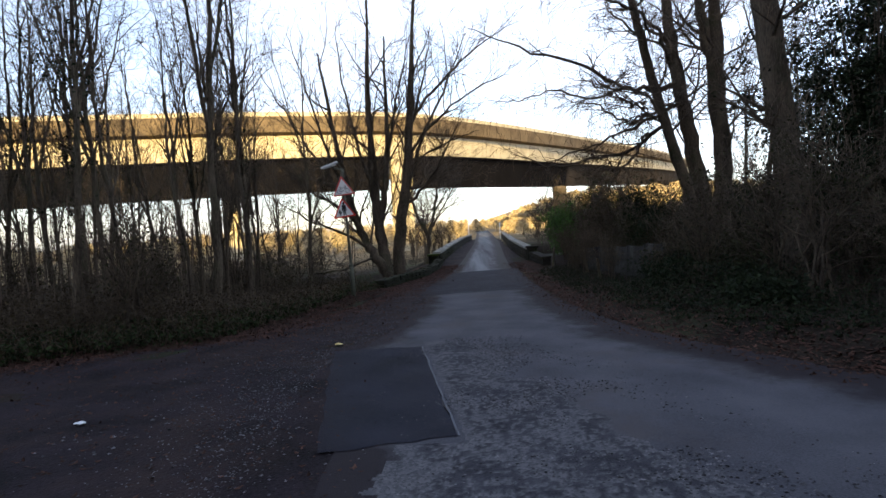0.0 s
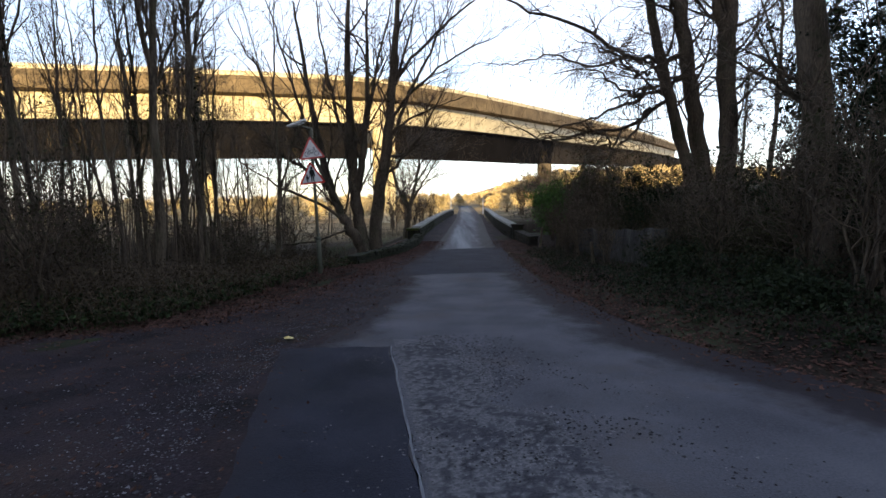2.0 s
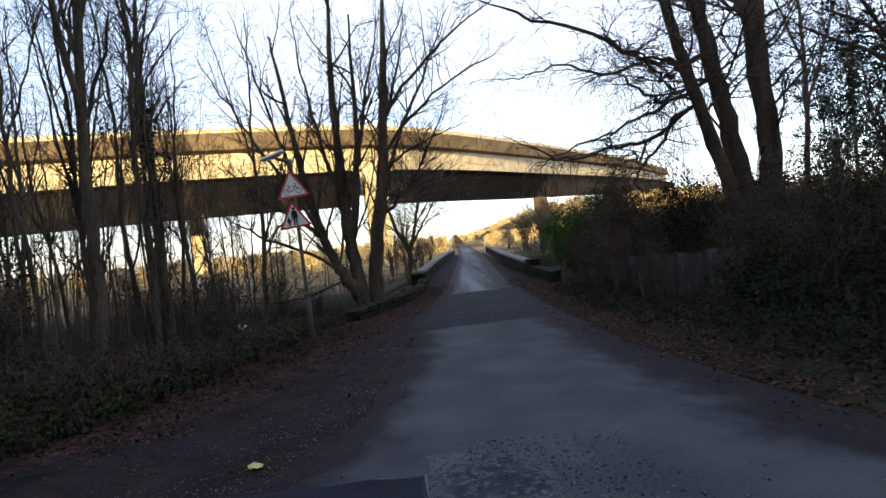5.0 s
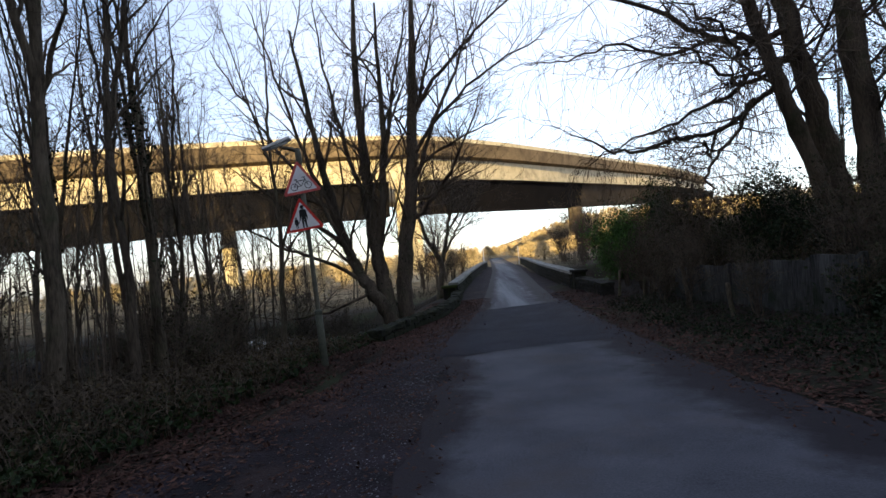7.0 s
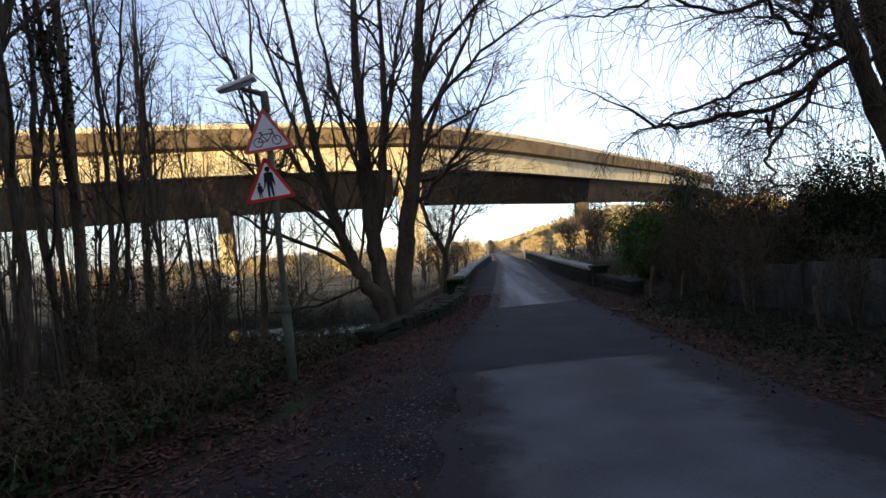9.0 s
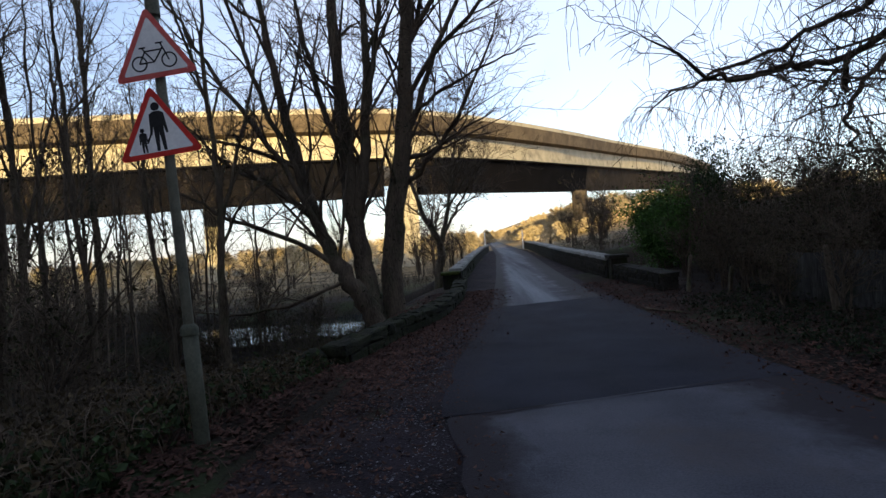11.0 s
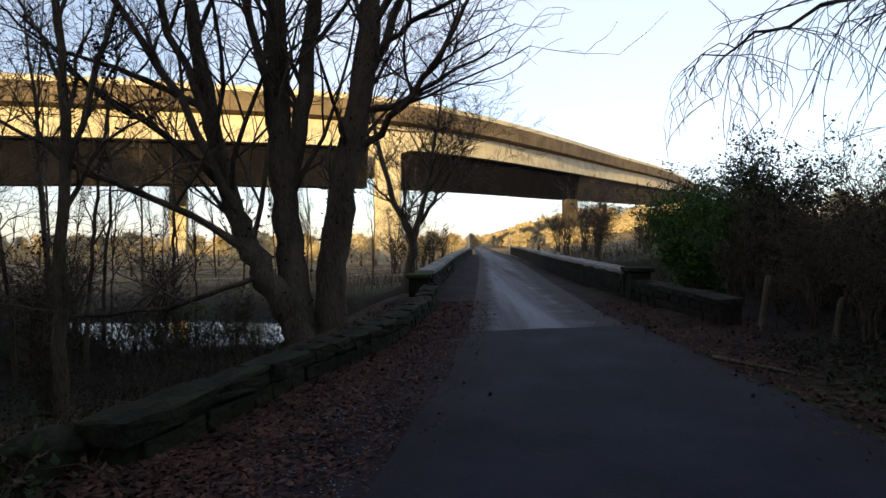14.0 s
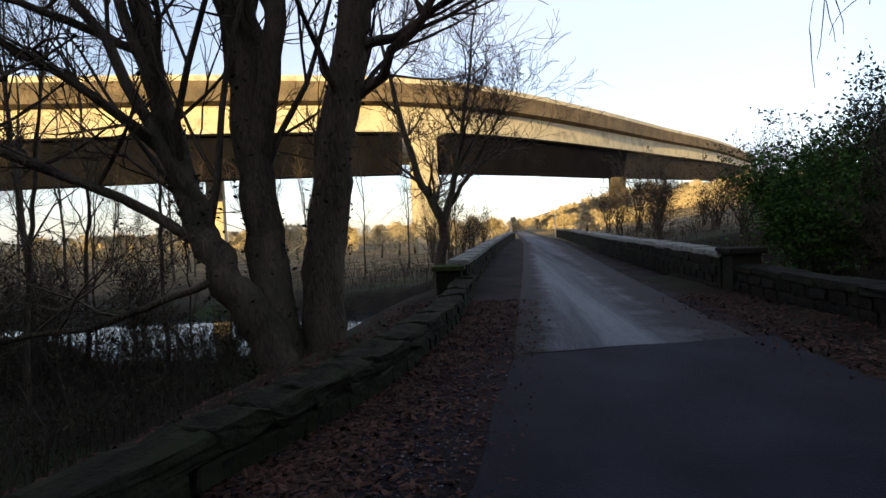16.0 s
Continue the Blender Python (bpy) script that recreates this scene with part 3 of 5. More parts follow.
def wall_run(name, line, thick, below, height, mat, cap_mat, label, cap_lift=0.09, over=0.06, rough=0.02, piece=0.75, lumpy=0.0):
    """A wall along a plan line: core, coping and a base below the ground."""
    root = tagged(new(name), label, "wall")
    sweep("core", [p + Vector((0, 0, height - cap_lift)) for p in line], [(a, u if u else -0.002) for a, u in [(-thick / 2, -below), (-thick / 2, 0), (thick / 2, 0), (thick / 2, -below)]], mat, root)
    for a, b in zip(line[:-1], line[1:]):
        d = b - a
        L = d.length
        m = max(1, round(L / piece))
        for s in range(m):
            p = a + d * ((s + 0.5) / m)
            bm = bmesh.new()
            add_box(bm, (0, 0, 0), (L / m * (1.1 if lumpy else 1) - 0.015, thick + 2 * over, cap_lift + 0.02), None, 0.025)
            if lumpy:
                bmesh.ops.subdivide_edges(bm, edges=[e for e in bm.edges if e.calc_length() > 0.1], cuts=3, use_grid_fill=True)
                shift = Vector((rng.uniform(0, 50), rng.uniform(0, 50), 0))
                for v in bm.verts:
                    v.co += noise.noise_vector(v.co * 5 + shift) * lumpy
            for v in bm.verts:
                v.co += Vector((rng.gauss(0, 0.004), rng.gauss(0, 0.006 if lumpy else rough * 0.5), rng.gauss(0, 0.006 if lumpy else rough * 0.5)))
            ob = part("coping_stone", bm, cap_mat, root)
            ob.matrix_basis = Matrix.Translation(p + Vector((0, 0, height - cap_lift / 2 + rng.gauss(0, rough * 0.4)))) @ d.to_track_quat("X", "Z").to_matrix().to_4x4() @ pose(0, 0, 0, rng.gauss(0, 60 * rough), rng.gauss(0, 40 * rough), rng.gauss(0, 60 * rough))
    return root


def ground_line(keys, step):
    ys = axis([(keys[0][0], keys[-1][0], step)])
    return [Vector((lerp_table(y, keys), y, road_z(y))) for y in ys]


low_wall = wall_run("low_stone_wall", ground_line(WALL_L, 0.9), 0.34, 2.0, 0.36, STONE, WALL_TOP, "low mossy stone wall beside the lane", 0.15, 0.05, 0.022, 0.62, 0.05)
PAR_L = [(32.8, -0.95), (45, -0.3), (60, 0.75), (75, 1.75)]
PAR_R = [(31.2, 4.75), (45, 5.0), (60, 5.6), (75, 6.4)]
left_parapet = wall_run("bridge_parapet", ground_line(PAR_L, 1.5), 0.42, 3.4, 0.75, STONE, PALE_STONE, "stone bridge parapet with pale worn coping", 0.1, 0.05)
right_parapet = wall_run("bridge_parapet", ground_line(PAR_R, 1.5), 0.42, 3.4, 0.85, STONE, PALE_STONE, "stone bridge parapet with pale worn coping", 0.1, 0.05)
right_wall = wall_run("wing_wall", ground_line([(26.5, 5.0), (31.1, 4.85)], 0.9), 0.4, 1.2, 0.6, STONE, STONE, "low stone wing wall at the bridge end", 0.1, 0.05)


def face_stones(parent, line, side, courses, height, every=0.44):
    """Rough stones set 3 cm proud on one face of a wall."""
    for c in range(courses):
        travel = -0.2 * (c % 2)
        lengths = [0.0]
        for a, b in zip(line[:-1], line[1:]):
            lengths.append(lengths[-1] + (b - a).length)
        while travel < lengths[-1] - 0.4:
            travel += every * rng.uniform(0.92, 1.1)
            k = max(0, min(len(line) - 2, int(np.searchsorted(lengths, travel)) - 1))
            a, b = line[k], line[k + 1]
            u = (travel - lengths[k]) / max(1e-3, lengths[k + 1] - lengths[k])
            d = (b - a).normalized()
            n = Vector((-d.y, d.x, 0))
            ob = new("stone", rng.choice(STONES))
            ob.parent = parent
            ob.matrix_basis = Matrix.Translation(a.lerp(b, min(1, u)) + n * side + Vector((0, 0, height - 0.1 - 0.185 * c))) @ d.to_track_quat("X", "Z").to_matrix().to_4x4() @ pose(0, 0, 0, rng.gauss(0, 2), rng.gauss(0, 2), rng.gauss(0, 2))


face_stones(low_wall, ground_line(WALL_L, 0.9), -0.07, 2, 0.2, 0.33)
face_stones(right_parapet, ground_line([(31.3, 4.75), (45, 5.0)], 1.2), 0.1, 4, 0.74)
face_stones(right_wall, ground_line([(26.5, 5.0), (31.1, 4.85)], 0.9), 0.085, 3, 0.49)
face_stones(left_parapet, ground_line([(32.9, -0.95), (45, -0.3)], 1.2), -0.1, 4, 0.64)


def end_pillar(x, y, z, wide, deep, height, cap, label, rz=0.0):
    root = tagged(new("wall_pillar"), label, "pillar")
    box("shaft", (x, y, z + height / 2 - 0.35), (wide, deep, height + 0.7), STONE, root, "", rz, 0.03)
    box("cap", (x, y, z + height + 0.061), (wide + 0.16, deep + 0.16, 0.12), cap, root, "", rz, 0.03)
    return root


end_pillar(-1.15, 32.55, road_z(32.6), 0.6, 0.55, 0.55, MOSS, "squat stone end pillar with mossy cap")
end_pillar(4.85, 31.0, road_z(31), 0.55, 0.55, 0.82, STONE, "stone pillar where the parapet steps down")

bm = bmesh.new()
bmesh.ops.create_icosphere(bm, subdivisions=4, radius=0.27)
for v in bm.verts:
    v.co = Vector((v.co.x * 0.9, v.co.y * 1.2, v.co.z * 0.75)) + noise.noise_vector(v.co * 4) * 0.09 + noise.noise_vector(v.co * 14) * 0.025
mossy = tagged(part("mossy_stone", bm, WALL_TOP, smooth=True), "rounded mossy stone at the low wall's end", "stone")
mossy.location = (-3.0, 20.35, ground_z(-3.0, 20.35) + 0.08)

# ---- traffic sign ----
BASE, TOPV = Vector((-2.9, 16.77, ground_z(-2.9, 16.77))), Vector((-3.08, 16.86, 4.3))


def along(z):
    u = (z - BASE.z) / (TOPV.z - BASE.z)
    return BASE.lerp(TOPV, u)


sign = tagged(new("sign_post"), "leaning grey post with two red-bordered warning triangles", "road sign")
for name, z0, z1, rad, mat in (("sleeve", BASE.z - 0.3, 1.1, 0.068, POLE_GREEN), ("pole", 1.05, 4.25, 0.045, POLE_GREY)):
    V, F = [], []
    tube(V, F, [along(z0), along((z0 + z1) / 2), along(z1)], [rad] * 3, 16)
    mesh_object(name, V, F, mat, sign, smooth=True)
V, F = [], []
tube(V, F, [along(1.04), along(1.1), along(1.14)], [0.078, 0.078, 0.05], 16)
mesh_object("collar", V, F, POLE_GREEN, sign, smooth=True)


def rounded_triangle(side, corner, n=6):
    pts, R = [], (side / math.sqrt(3)) - 2 * corner
    for k in range(3):
        a0 = math.pi / 2 + k * 2 * math.pi / 3
        c = Vector((math.cos(a0), math.sin(a0))) * R
        for s in range(n + 1):
            a = a0 - math.pi / 3 + (2 * math.pi / 3) * s / n
            pts.append(c + Vector((math.cos(a), math.sin(a))) * corner)
    return pts


def plate(name, outline, y0, y1, mat, parent, label=""):
    n = len(outline)
    V = [(p.x, y0, p.y) for p in outline] + [(p.x, y1, p.y) for p in outline]
    F = [tuple(range(n)), tuple(reversed(range(n, 2 * n)))] + [(i, n + i, n + (i + 1) % n, (i + 1) % n) for i in range(n)]
    return mesh_object(name, V, F, mat, parent, label)


def disc(cx, cz, rad, n=20):
    return [Vector((cx + rad * math.cos(2 * math.pi * k / n), cz + rad * math.sin(2 * math.pi * k / n))) for k in range(n)]


def bar(a, b, w):
    a, b = Vector(a), Vector(b)
    s = Vector((-(b - a).y, (b - a).x)).normalized() * w / 2
    return [a + s, b + s, b - s, a - s]


def ring(name, cx, cz, rad, w, y0, y1, mat, parent, n=24):
    V, F = [], []
    for k in range(n):
        a = 2 * math.pi * k / n
        for rr in (rad, rad - w):
            for y in (y0, y1):
                V.append((cx + rr * math.cos(a), y, cz + rr * math.sin(a)))
    for k in range(n):
        i, j = 4 * k, 4 * ((k + 1) % n)
        F += [(i, j, j + 2, i + 2), (i, i + 1, j + 1, j), (i + 2, j + 2, j + 3, i + 3)]
    return mesh_object(name, V, F, mat, parent)


def triangle_sign(centre, kind, rx, ry, rz):
    face = plate("sign_plate", rounded_triangle(0.76, 0.03), 0.0, -0.004, SIGN_PINK if kind == "cycle" else SIGN_RED, sign, "faded pink-bordered warning triangle" if kind == "cycle" else "red-bordered warning triangle")
    face.matrix_basis = Matrix.Translation(centre) @ pose(0, 0, 0, rx, ry, rz)
    plate("white_field", rounded_triangle(0.595, 0.014), -0.0045, -0.006, SIGN_WHITE, face)
    box("bracket", (0, 0.03, 0.02), (0.2, 0.05, 0.04), POLE_GREY, face)
    y0, y1 = -0.0065, -0.008
    if kind == "cycle":
        for cx in (-0.135, 0.135):
            ring("wheel", cx, -0.075, 0.072, 0.014, y0, y1, SIGN_BLACK, face)
        for a, b in (((-0.135, -0.075), (-0.07, 0.03)), ((-0.07, 0.03), (0.085, 0.03)), ((-0.065, 0.02), (0.0, -0.075)), ((0.0, -0.075), (0.09, 0.04)), ((0.135, -0.075), (0.08, 0.085)), ((-0.135, -0.075), (0.0, -0.075)), ((-0.075, 0.03), (-0.09, 0.065)), ((-0.12, 0.065), (-0.06, 0.065)), ((0.035, 0.09), (0.105, 0.09))):
            plate("cycle_bar", bar(a, b, 0.014), y0, y1, SIGN_BLACK, face)
    else:
        for x, size in ((0.015, 1.5), (-0.135, 0.76)):
            z = -0.165
            out = [(-0.03, 0), (-0.012, 0), (0.0, 0.11), (0.012, 0), (0.03, 0), (0.03, 0.15), (0.042, 0.1), (0.054, 0.105), (0.044, 0.225), (0.02, 0.24), (-0.02, 0.24), (-0.044, 0.225), (-0.054, 0.105), (-0.042, 0.1), (-0.03, 0.15)]
            plate("figure", [Vector((x + a * size, z + b * size)) for a, b in reversed(out)], y0, y1, SIGN_BLACK, face)
            plate("figure_head", disc(x, z + 0.268 * size, 0.026 * size), y1, y0, SIGN_BLACK, face)
        plate("figure_arm", bar((-0.105, -0.085), (-0.06, -0.005), 0.016), y0, y1, SIGN_BLACK, face)
    return face


triangle_sign(along(3.62) + Vector((0, -0.07, 0)), "cycle", 0, -6.0, 4)
triangle_sign(along(2.9) + Vector((-0.04, -0.07, 0)), "walkers", 0, -6, 5)
V, F = [], []
tube(V, F, [along(4.0), along(4.2), along(4.3)], [0.062, 0.062, 0.05], 14)
mesh_object("socket", V, F, POLE_GREY, sign, "grey collar at the head of the post", smooth=True)
V, F = [], []
tube(V, F, [along(4.24), along(4.27) + Vector((-0.1, -0.03, 0.02)), along(4.27) + Vector((-0.22, -0.05, 0.05)), along(4.27) + Vector((-0.33, -0.06, 0.09))], [0.045, 0.04, 0.036, 0.03], 10)
mesh_object("lamp_arm", V, F, POLE_GREY, sign, "short curved grey arm", smooth=True)
bm = bmesh.new()
add_box(bm, (0, 0, 0), (0.58, 0.2, 0.07), None, 0.022)
for v in bm.verts:
    taper = 1 - 0.35 * (0.5 - v.co.x / 0.58)
    v.co.y *= taper
    v.co.z = v.co.z * taper if v.co.z < 0 else v.co.z
lamp = part("lamp_head", bm, SIGN_WHITE, sign, "pale grey trough-shaped lamp head over the signs")
lamp.matrix_basis = Matrix.Translation(along(4.3) + Vector((-0.38, -0.07, 0.12))) @ pose(0, 0, 0, 0, -19, 8)
V, F = [], []
tube(V, F, [Vector((-0.24, 0, -0.028)), Vector((0.0, 0, -0.042)), Vector((0.2, 0, -0.042))], [0.03, 0.04, 0.04], 8)
mesh_object("lamp_lens", V, F, WHITE_PAINT, lamp, "clouded plastic lens", smooth=True)

# ---- trees beside the bridge ----
clump = Tree(11)
clump.fine = 0.0046
stems = [
    [(-3.1, 27.3, -0.7, 0.3), (-3.5, 27.3, 0.2, 0.27), (-4.1, 27.3, 1.1, 0.25), (-4.75, 27.6, 2.4, 0.2), (-5.3, 27.8, 4.4, 0.17), (-5.9, 28, 7.5, 0.12), (-6.6, 28.2, 12, 0.05)],
    [(-3.25, 27.6, -0.7, 0.34), (-3.5, 27.8, 0.8, 0.3), (-3.75, 28.0, 2.4, 0.28), (-3.85, 28.0, 5.2, 0.22), (-4.0, 28.2, 9.5, 0.14), (-3.7, 28.2, 15, 0.04)],
    [(-2.75, 28.0, -0.8, 0.37), (-2.75, 28.2, 0.8, 0.33), (-2.55, 28.3, 2.6, 0.3), (-2.1, 28.4, 5.2, 0.25), (-1.7, 28.5, 9, 0.18), (-1.2, 28.6, 15.5, 0.04)],
    [(-3.7, 28.0, 2.6, 0.2), (-3.3, 27.8, 4.2, 0.17), (-3.0, 27.9, 7.5, 0.12), (-2.9, 27.8, 12.5, 0.04)],
]
for s in stems:
    p, r = clump.bough(s, 0, 6, 0.025)
    clump.sprout(p, r, 8, 0.3, 5.6, 0.5, 1.2, kids=4)
    clump.sprout(p, r, 3, 0.3, 2.4, 0.7, 0.5, kids=4)
for keys in ([(-4.2, 27.4, 1.3, 0.09), (-5.5, 26.8, 2.2, 0.07), (-7.2, 26.2, 3.0, 0.05), (-8.8, 25.8, 4.2, 0.02)],
             [(-4.7, 27.6, 2.5, 0.09), (-5.8, 27.2, 3.6, 0.07), (-7.2, 26.9, 4.6, 0.045), (-8.5, 26.7, 6.0, 0.02)],
             [(-5.2, 27.8, 4.2, 0.08), (-6.5, 27.2, 4.9, 0.06), (-8, 26.8, 5.4, 0.03), (-9, 26.5, 6.3, 0.015)],
             [(-3.9, 27.2, 0.9, 0.06), (-5.5, 26.5, 0.3, 0.045), (-7.2, 26.2, 0.2, 0.03), (-8.5, 26, 0.5, 0.012)],
             [(-2.3, 28.4, 4.4, 0.1), (-1.4, 28.2, 4.5, 0.07), (-0.4, 28, 5.0, 0.045), (0.8, 27.8, 5.6, 0.015)],
             [(-2.2, 28.4, 5.4, 0.09), (-1.0, 28, 6.2, 0.06), (0.5, 27.6, 6.8, 0.035), (2.0, 27.3, 7.2, 0.012)]):
    p, r = clump.bough(keys, 1, 5, 0.03)
    clump.sprout(p, r, 9, 0.3, 2.1, 0.7, 0.6, level=2, kids=5)
for keys in ([(-4.4, 27.4, 2.0, 0.1), (-6, 27.2, 5, 0.075), (-7.8, 27, 8, 0.05), (-9.5, 26.8, 11, 0.015)],
             [(-5, 27.7, 3.5, 0.1), (-6.2, 27.6, 6.5, 0.075), (-7.2, 27.5, 10, 0.045), (-8, 27.5, 13, 0.015)],
             [(-3.8, 28, 4, 0.11), (-4.8, 28.5, 7, 0.085), (-5.4, 28.8, 10.5, 0.05), (-5.8, 29, 14, 0.015)],
             [(-3.0, 27.9, 6, 0.09), (-2.4, 27.6, 9, 0.06), (-1.4, 27.4, 12.5, 0.015)],
             [(-2.1, 28.4, 5, 0.11), (-0.9, 28.2, 7.5, 0.085), (0.4, 28, 10, 0.05), (1.6, 27.8, 12.5, 0.015)],
             [(-1.9, 28.5, 8, 0.09), (0, 28, 10, 0.07), (2, 27.5, 11.5, 0.045), (4, 27, 12.5, 0.015)],
             [(-2.1, 28.4, 6, 0.09), (-0.2, 27.6, 8, 0.065), (1.8, 27, 9.2, 0.04), (3.6, 26.5, 9.8, 0.012)],
             [(-2.0, 28.5, 7, 0.1), (-1.2, 28.8, 9.5, 0.07), (-0.4, 29, 13, 0.015)],
             [(-2.2, 28.4, 3.6, 0.09), (-1.0, 28, 4.6, 0.07), (0.2, 27.6, 6.4, 0.045), (1.2, 27.4, 8.6, 0.015)]):
    p, r = clump.bough(keys, 1, 5, 0.05)
    clump.sprout(p, r, 11, 0.25, 2.9, 0.5, 0.9, level=2, kids=4)
clump_tree = clump.build("leafless multi-stemmed tree leaning over the low wall", BARK_DARK)
ivy_spots = []
for s in stems[:3]:
    pts, rads = smooth_line(s, 14)
    for q, w in zip(pts, rads):
        for _ in range(int(9 * (1 + noise.noise(q * 0.8)) * (1 if q.z > 1.2 else 0.25))):
            a = clump.r.uniform(0, 6.28)
            ivy_spots.append(q + Vector((math.cos(a), math.sin(a), clump.r.gauss(0, 0.6))) * (w + 0.04))
leaf_cloud("ivy", ivy_spots, 0.055, IVY, clump.r, clump_tree, "dark ivy climbing the stems")

small = Tree(12)
small.fine = 0.006
for s in ([(-1.9, 37, -1.8, 0.22), (-1.9, 37, 0.4, 0.19), (-1.7, 37, 1.6, 0.17), (-2.5, 37, 3.4, 0.11), (-3.3, 37.2, 6.5, 0.07), (-3.6, 37.2, 9, 0.02)], [(-1.75, 37, 1.5, 0.14), (-1.3, 37, 3.0, 0.1), (-0.8, 37, 5.5, 0.06), (-0.3, 37, 9, 0.015)], [(-1.5, 37, 2.2, 0.09), (-0.7, 37.1, 3.4, 0.06), (0.6, 37.1, 5.6, 0.015)]):
    p, r = small.bough(s, 0, 5, 0.03)
    small.sprout(p, r, 11, 0.4, 3.2, 0.7, 0.5, kids=5)
small.build("small leafless forked tree behind the parapet end")

# ---- trees over the lane ----
big = Tree(21)
big.fine = 0.0055
STAND = Vector((0.85, -0.41, 2.1))


def set_back(keys, by=1.055):
    return [(*(STAND + (Vector(k[:3]) - STAND) * by), k[3] * by) for k in keys]


for s in ([(11.35, 22.6, 0.2, 0.4), (11.3, 22.6, 2.3, 0.34), (10.95, 22.7, 4.4, 0.31), (10.5, 22.8, 7.6, 0.28), (10.15, 23, 10.5, 0.23), (9.6, 23, 17, 0.06)],
          [(10.85, 22.3, 0.3, 0.3), (10.65, 22.3, 2.4, 0.25), (9.9, 22.3, 5.1, 0.22), (9.1, 22.3, 8.0, 0.19), (8.3, 22.2, 11.4, 0.15), (7.2, 22, 15, 0.05)]):
    p, r = big.bough(set_back(s), 0, 6, 0.03)
    big.sprout(p, r, 12, 0.42, 4.5, 0.75, 0.4, kids=5)
for keys in ([(10.4, 22.8, 7.8, 0.19), (9.4, 22.7, 7.55, 0.17), (8.0, 22.6, 7.75, 0.14), (6.3, 22.4, 8.7, 0.11), (3.6, 22, 9.5, 0.075), (1.4, 21.6, 10.4, 0.02)],
             [(8.2, 22.6, 7.7, 0.1), (6.6, 22.3, 7.3, 0.08), (5.0, 22, 7.6, 0.06), (3.4, 21.8, 7.3, 0.04), (2.2, 21.5, 7.2, 0.015)],
             [(9.9, 23, 6.1, 0.15), (8.2, 23.3, 5.1, 0.12), (6.4, 22.8, 4.75, 0.1), (4.8, 21.8, 4.5, 0.07), (2.9, 20.5, 4.9, 0.02)],
             [(8.9, 22.4, 5.7, 0.11), (8.2, 22.2, 4.7, 0.09), (7.3, 21.9, 3.9, 0.07), (7.0, 21.7, 3.1, 0.06), (7.6, 21.6, 2.7, 0.045), (8.2, 21.4, 3.0, 0.015)],
             [(10.1, 22.9, 9.6, 0.14), (8.5, 21.6, 10.4, 0.11), (6.6, 20, 10.5, 0.07), (4.5, 18.4, 10.4, 0.04), (2.2, 17, 10.2, 0.012)],
             [(10.2, 23.0, 7.0, 0.12), (8.6, 21.8, 6.2, 0.1), (7.4, 20.8, 6.0, 0.08), (6.0, 19.8, 6.5, 0.05), (4.6, 19, 6.3, 0.015)],
             [(9.4, 22.2, 6.4, 0.1), (8.4, 21.5, 7.3, 0.08), (7.0, 20.5, 7.2, 0.055), (5.6, 19.8, 7.9, 0.015)],
             [(8.2, 23.2, 5.1, 0.08), (7.5, 22.4, 4.2, 0.07), (6.9, 21.6, 4.4, 0.05), (6.1, 21, 3.8, 0.03), (5.8, 20.6, 3.1, 0.01)],
             [(10.3, 23.1, 8.6, 0.12), (9.0, 21.0, 9.2, 0.09), (7.8, 19.0, 9.0, 0.06), (6.6, 17.2, 9.4, 0.015)],
             [(8.8, 22.2, 7.0, 0.1), (7.6, 20.6, 6.6, 0.08), (6.2, 19, 6.9, 0.05), (4.6, 17.6, 7.0, 0.015)]):
    p, r = big.bough(set_back([(a, b, c, w * 0.62) for a, b, c, w in keys]), 1, 5, 0.06)
    big.sprout(p, r, 10, 0.15, 2.1, 0.72, 0.25, droop=0.5, level=2, kids=5)
    big.sprout(p, [w * 0.35 for w in r], 18, 0.1, 3.0, 0.8, -0.6, droop=2.6, level=3, kids=3)
p, r = big.bough([(11.0, 23.8, 7.2, 0.09), (9.2, 24.8, 6.4, 0.07), (7.4, 25.6, 5.75, 0.05), (5.6, 26.2, 5.3, 0.03), (4.4, 26.6, 4.6, 0.01)], 1, 5, 0.07)
big.sprout(p, r, 10, 0.2, 2.0, 0.7, 0.1, droop=0.9, level=2, kids=4)
big.sprout(p, [w * 0.4 for w in r], 26, 0.15, 2.6, 0.8, -0.6, droop=2.6, level=3, kids=3)
big.build("leafless forked tree with long limbs over the lane", BARK_DARK)

second = Tree(22)
for s in ([(12.0, 22.2, 0.3, 0.42), (11.9, 22.2, 4, 0.34), (11.7, 22.2, 8.0, 0.32), (11.75, 22.1, 10, 0.24), (11.9, 22, 18, 0.06)], [(11.7, 22.2, 8.2, 0.24), (11.2, 22.1, 10.0, 0.2), (10.6, 22, 15, 0.05)]):
    p, r = second.bough(set_back(s), 0, 6, 0.03)
    second.sprout(p, r, 15, 0.3, 3.6, 0.75, 0.3, kids=5)
second_tree = second.build("tall straight dark-barked leafless tree", BARK_DARK)

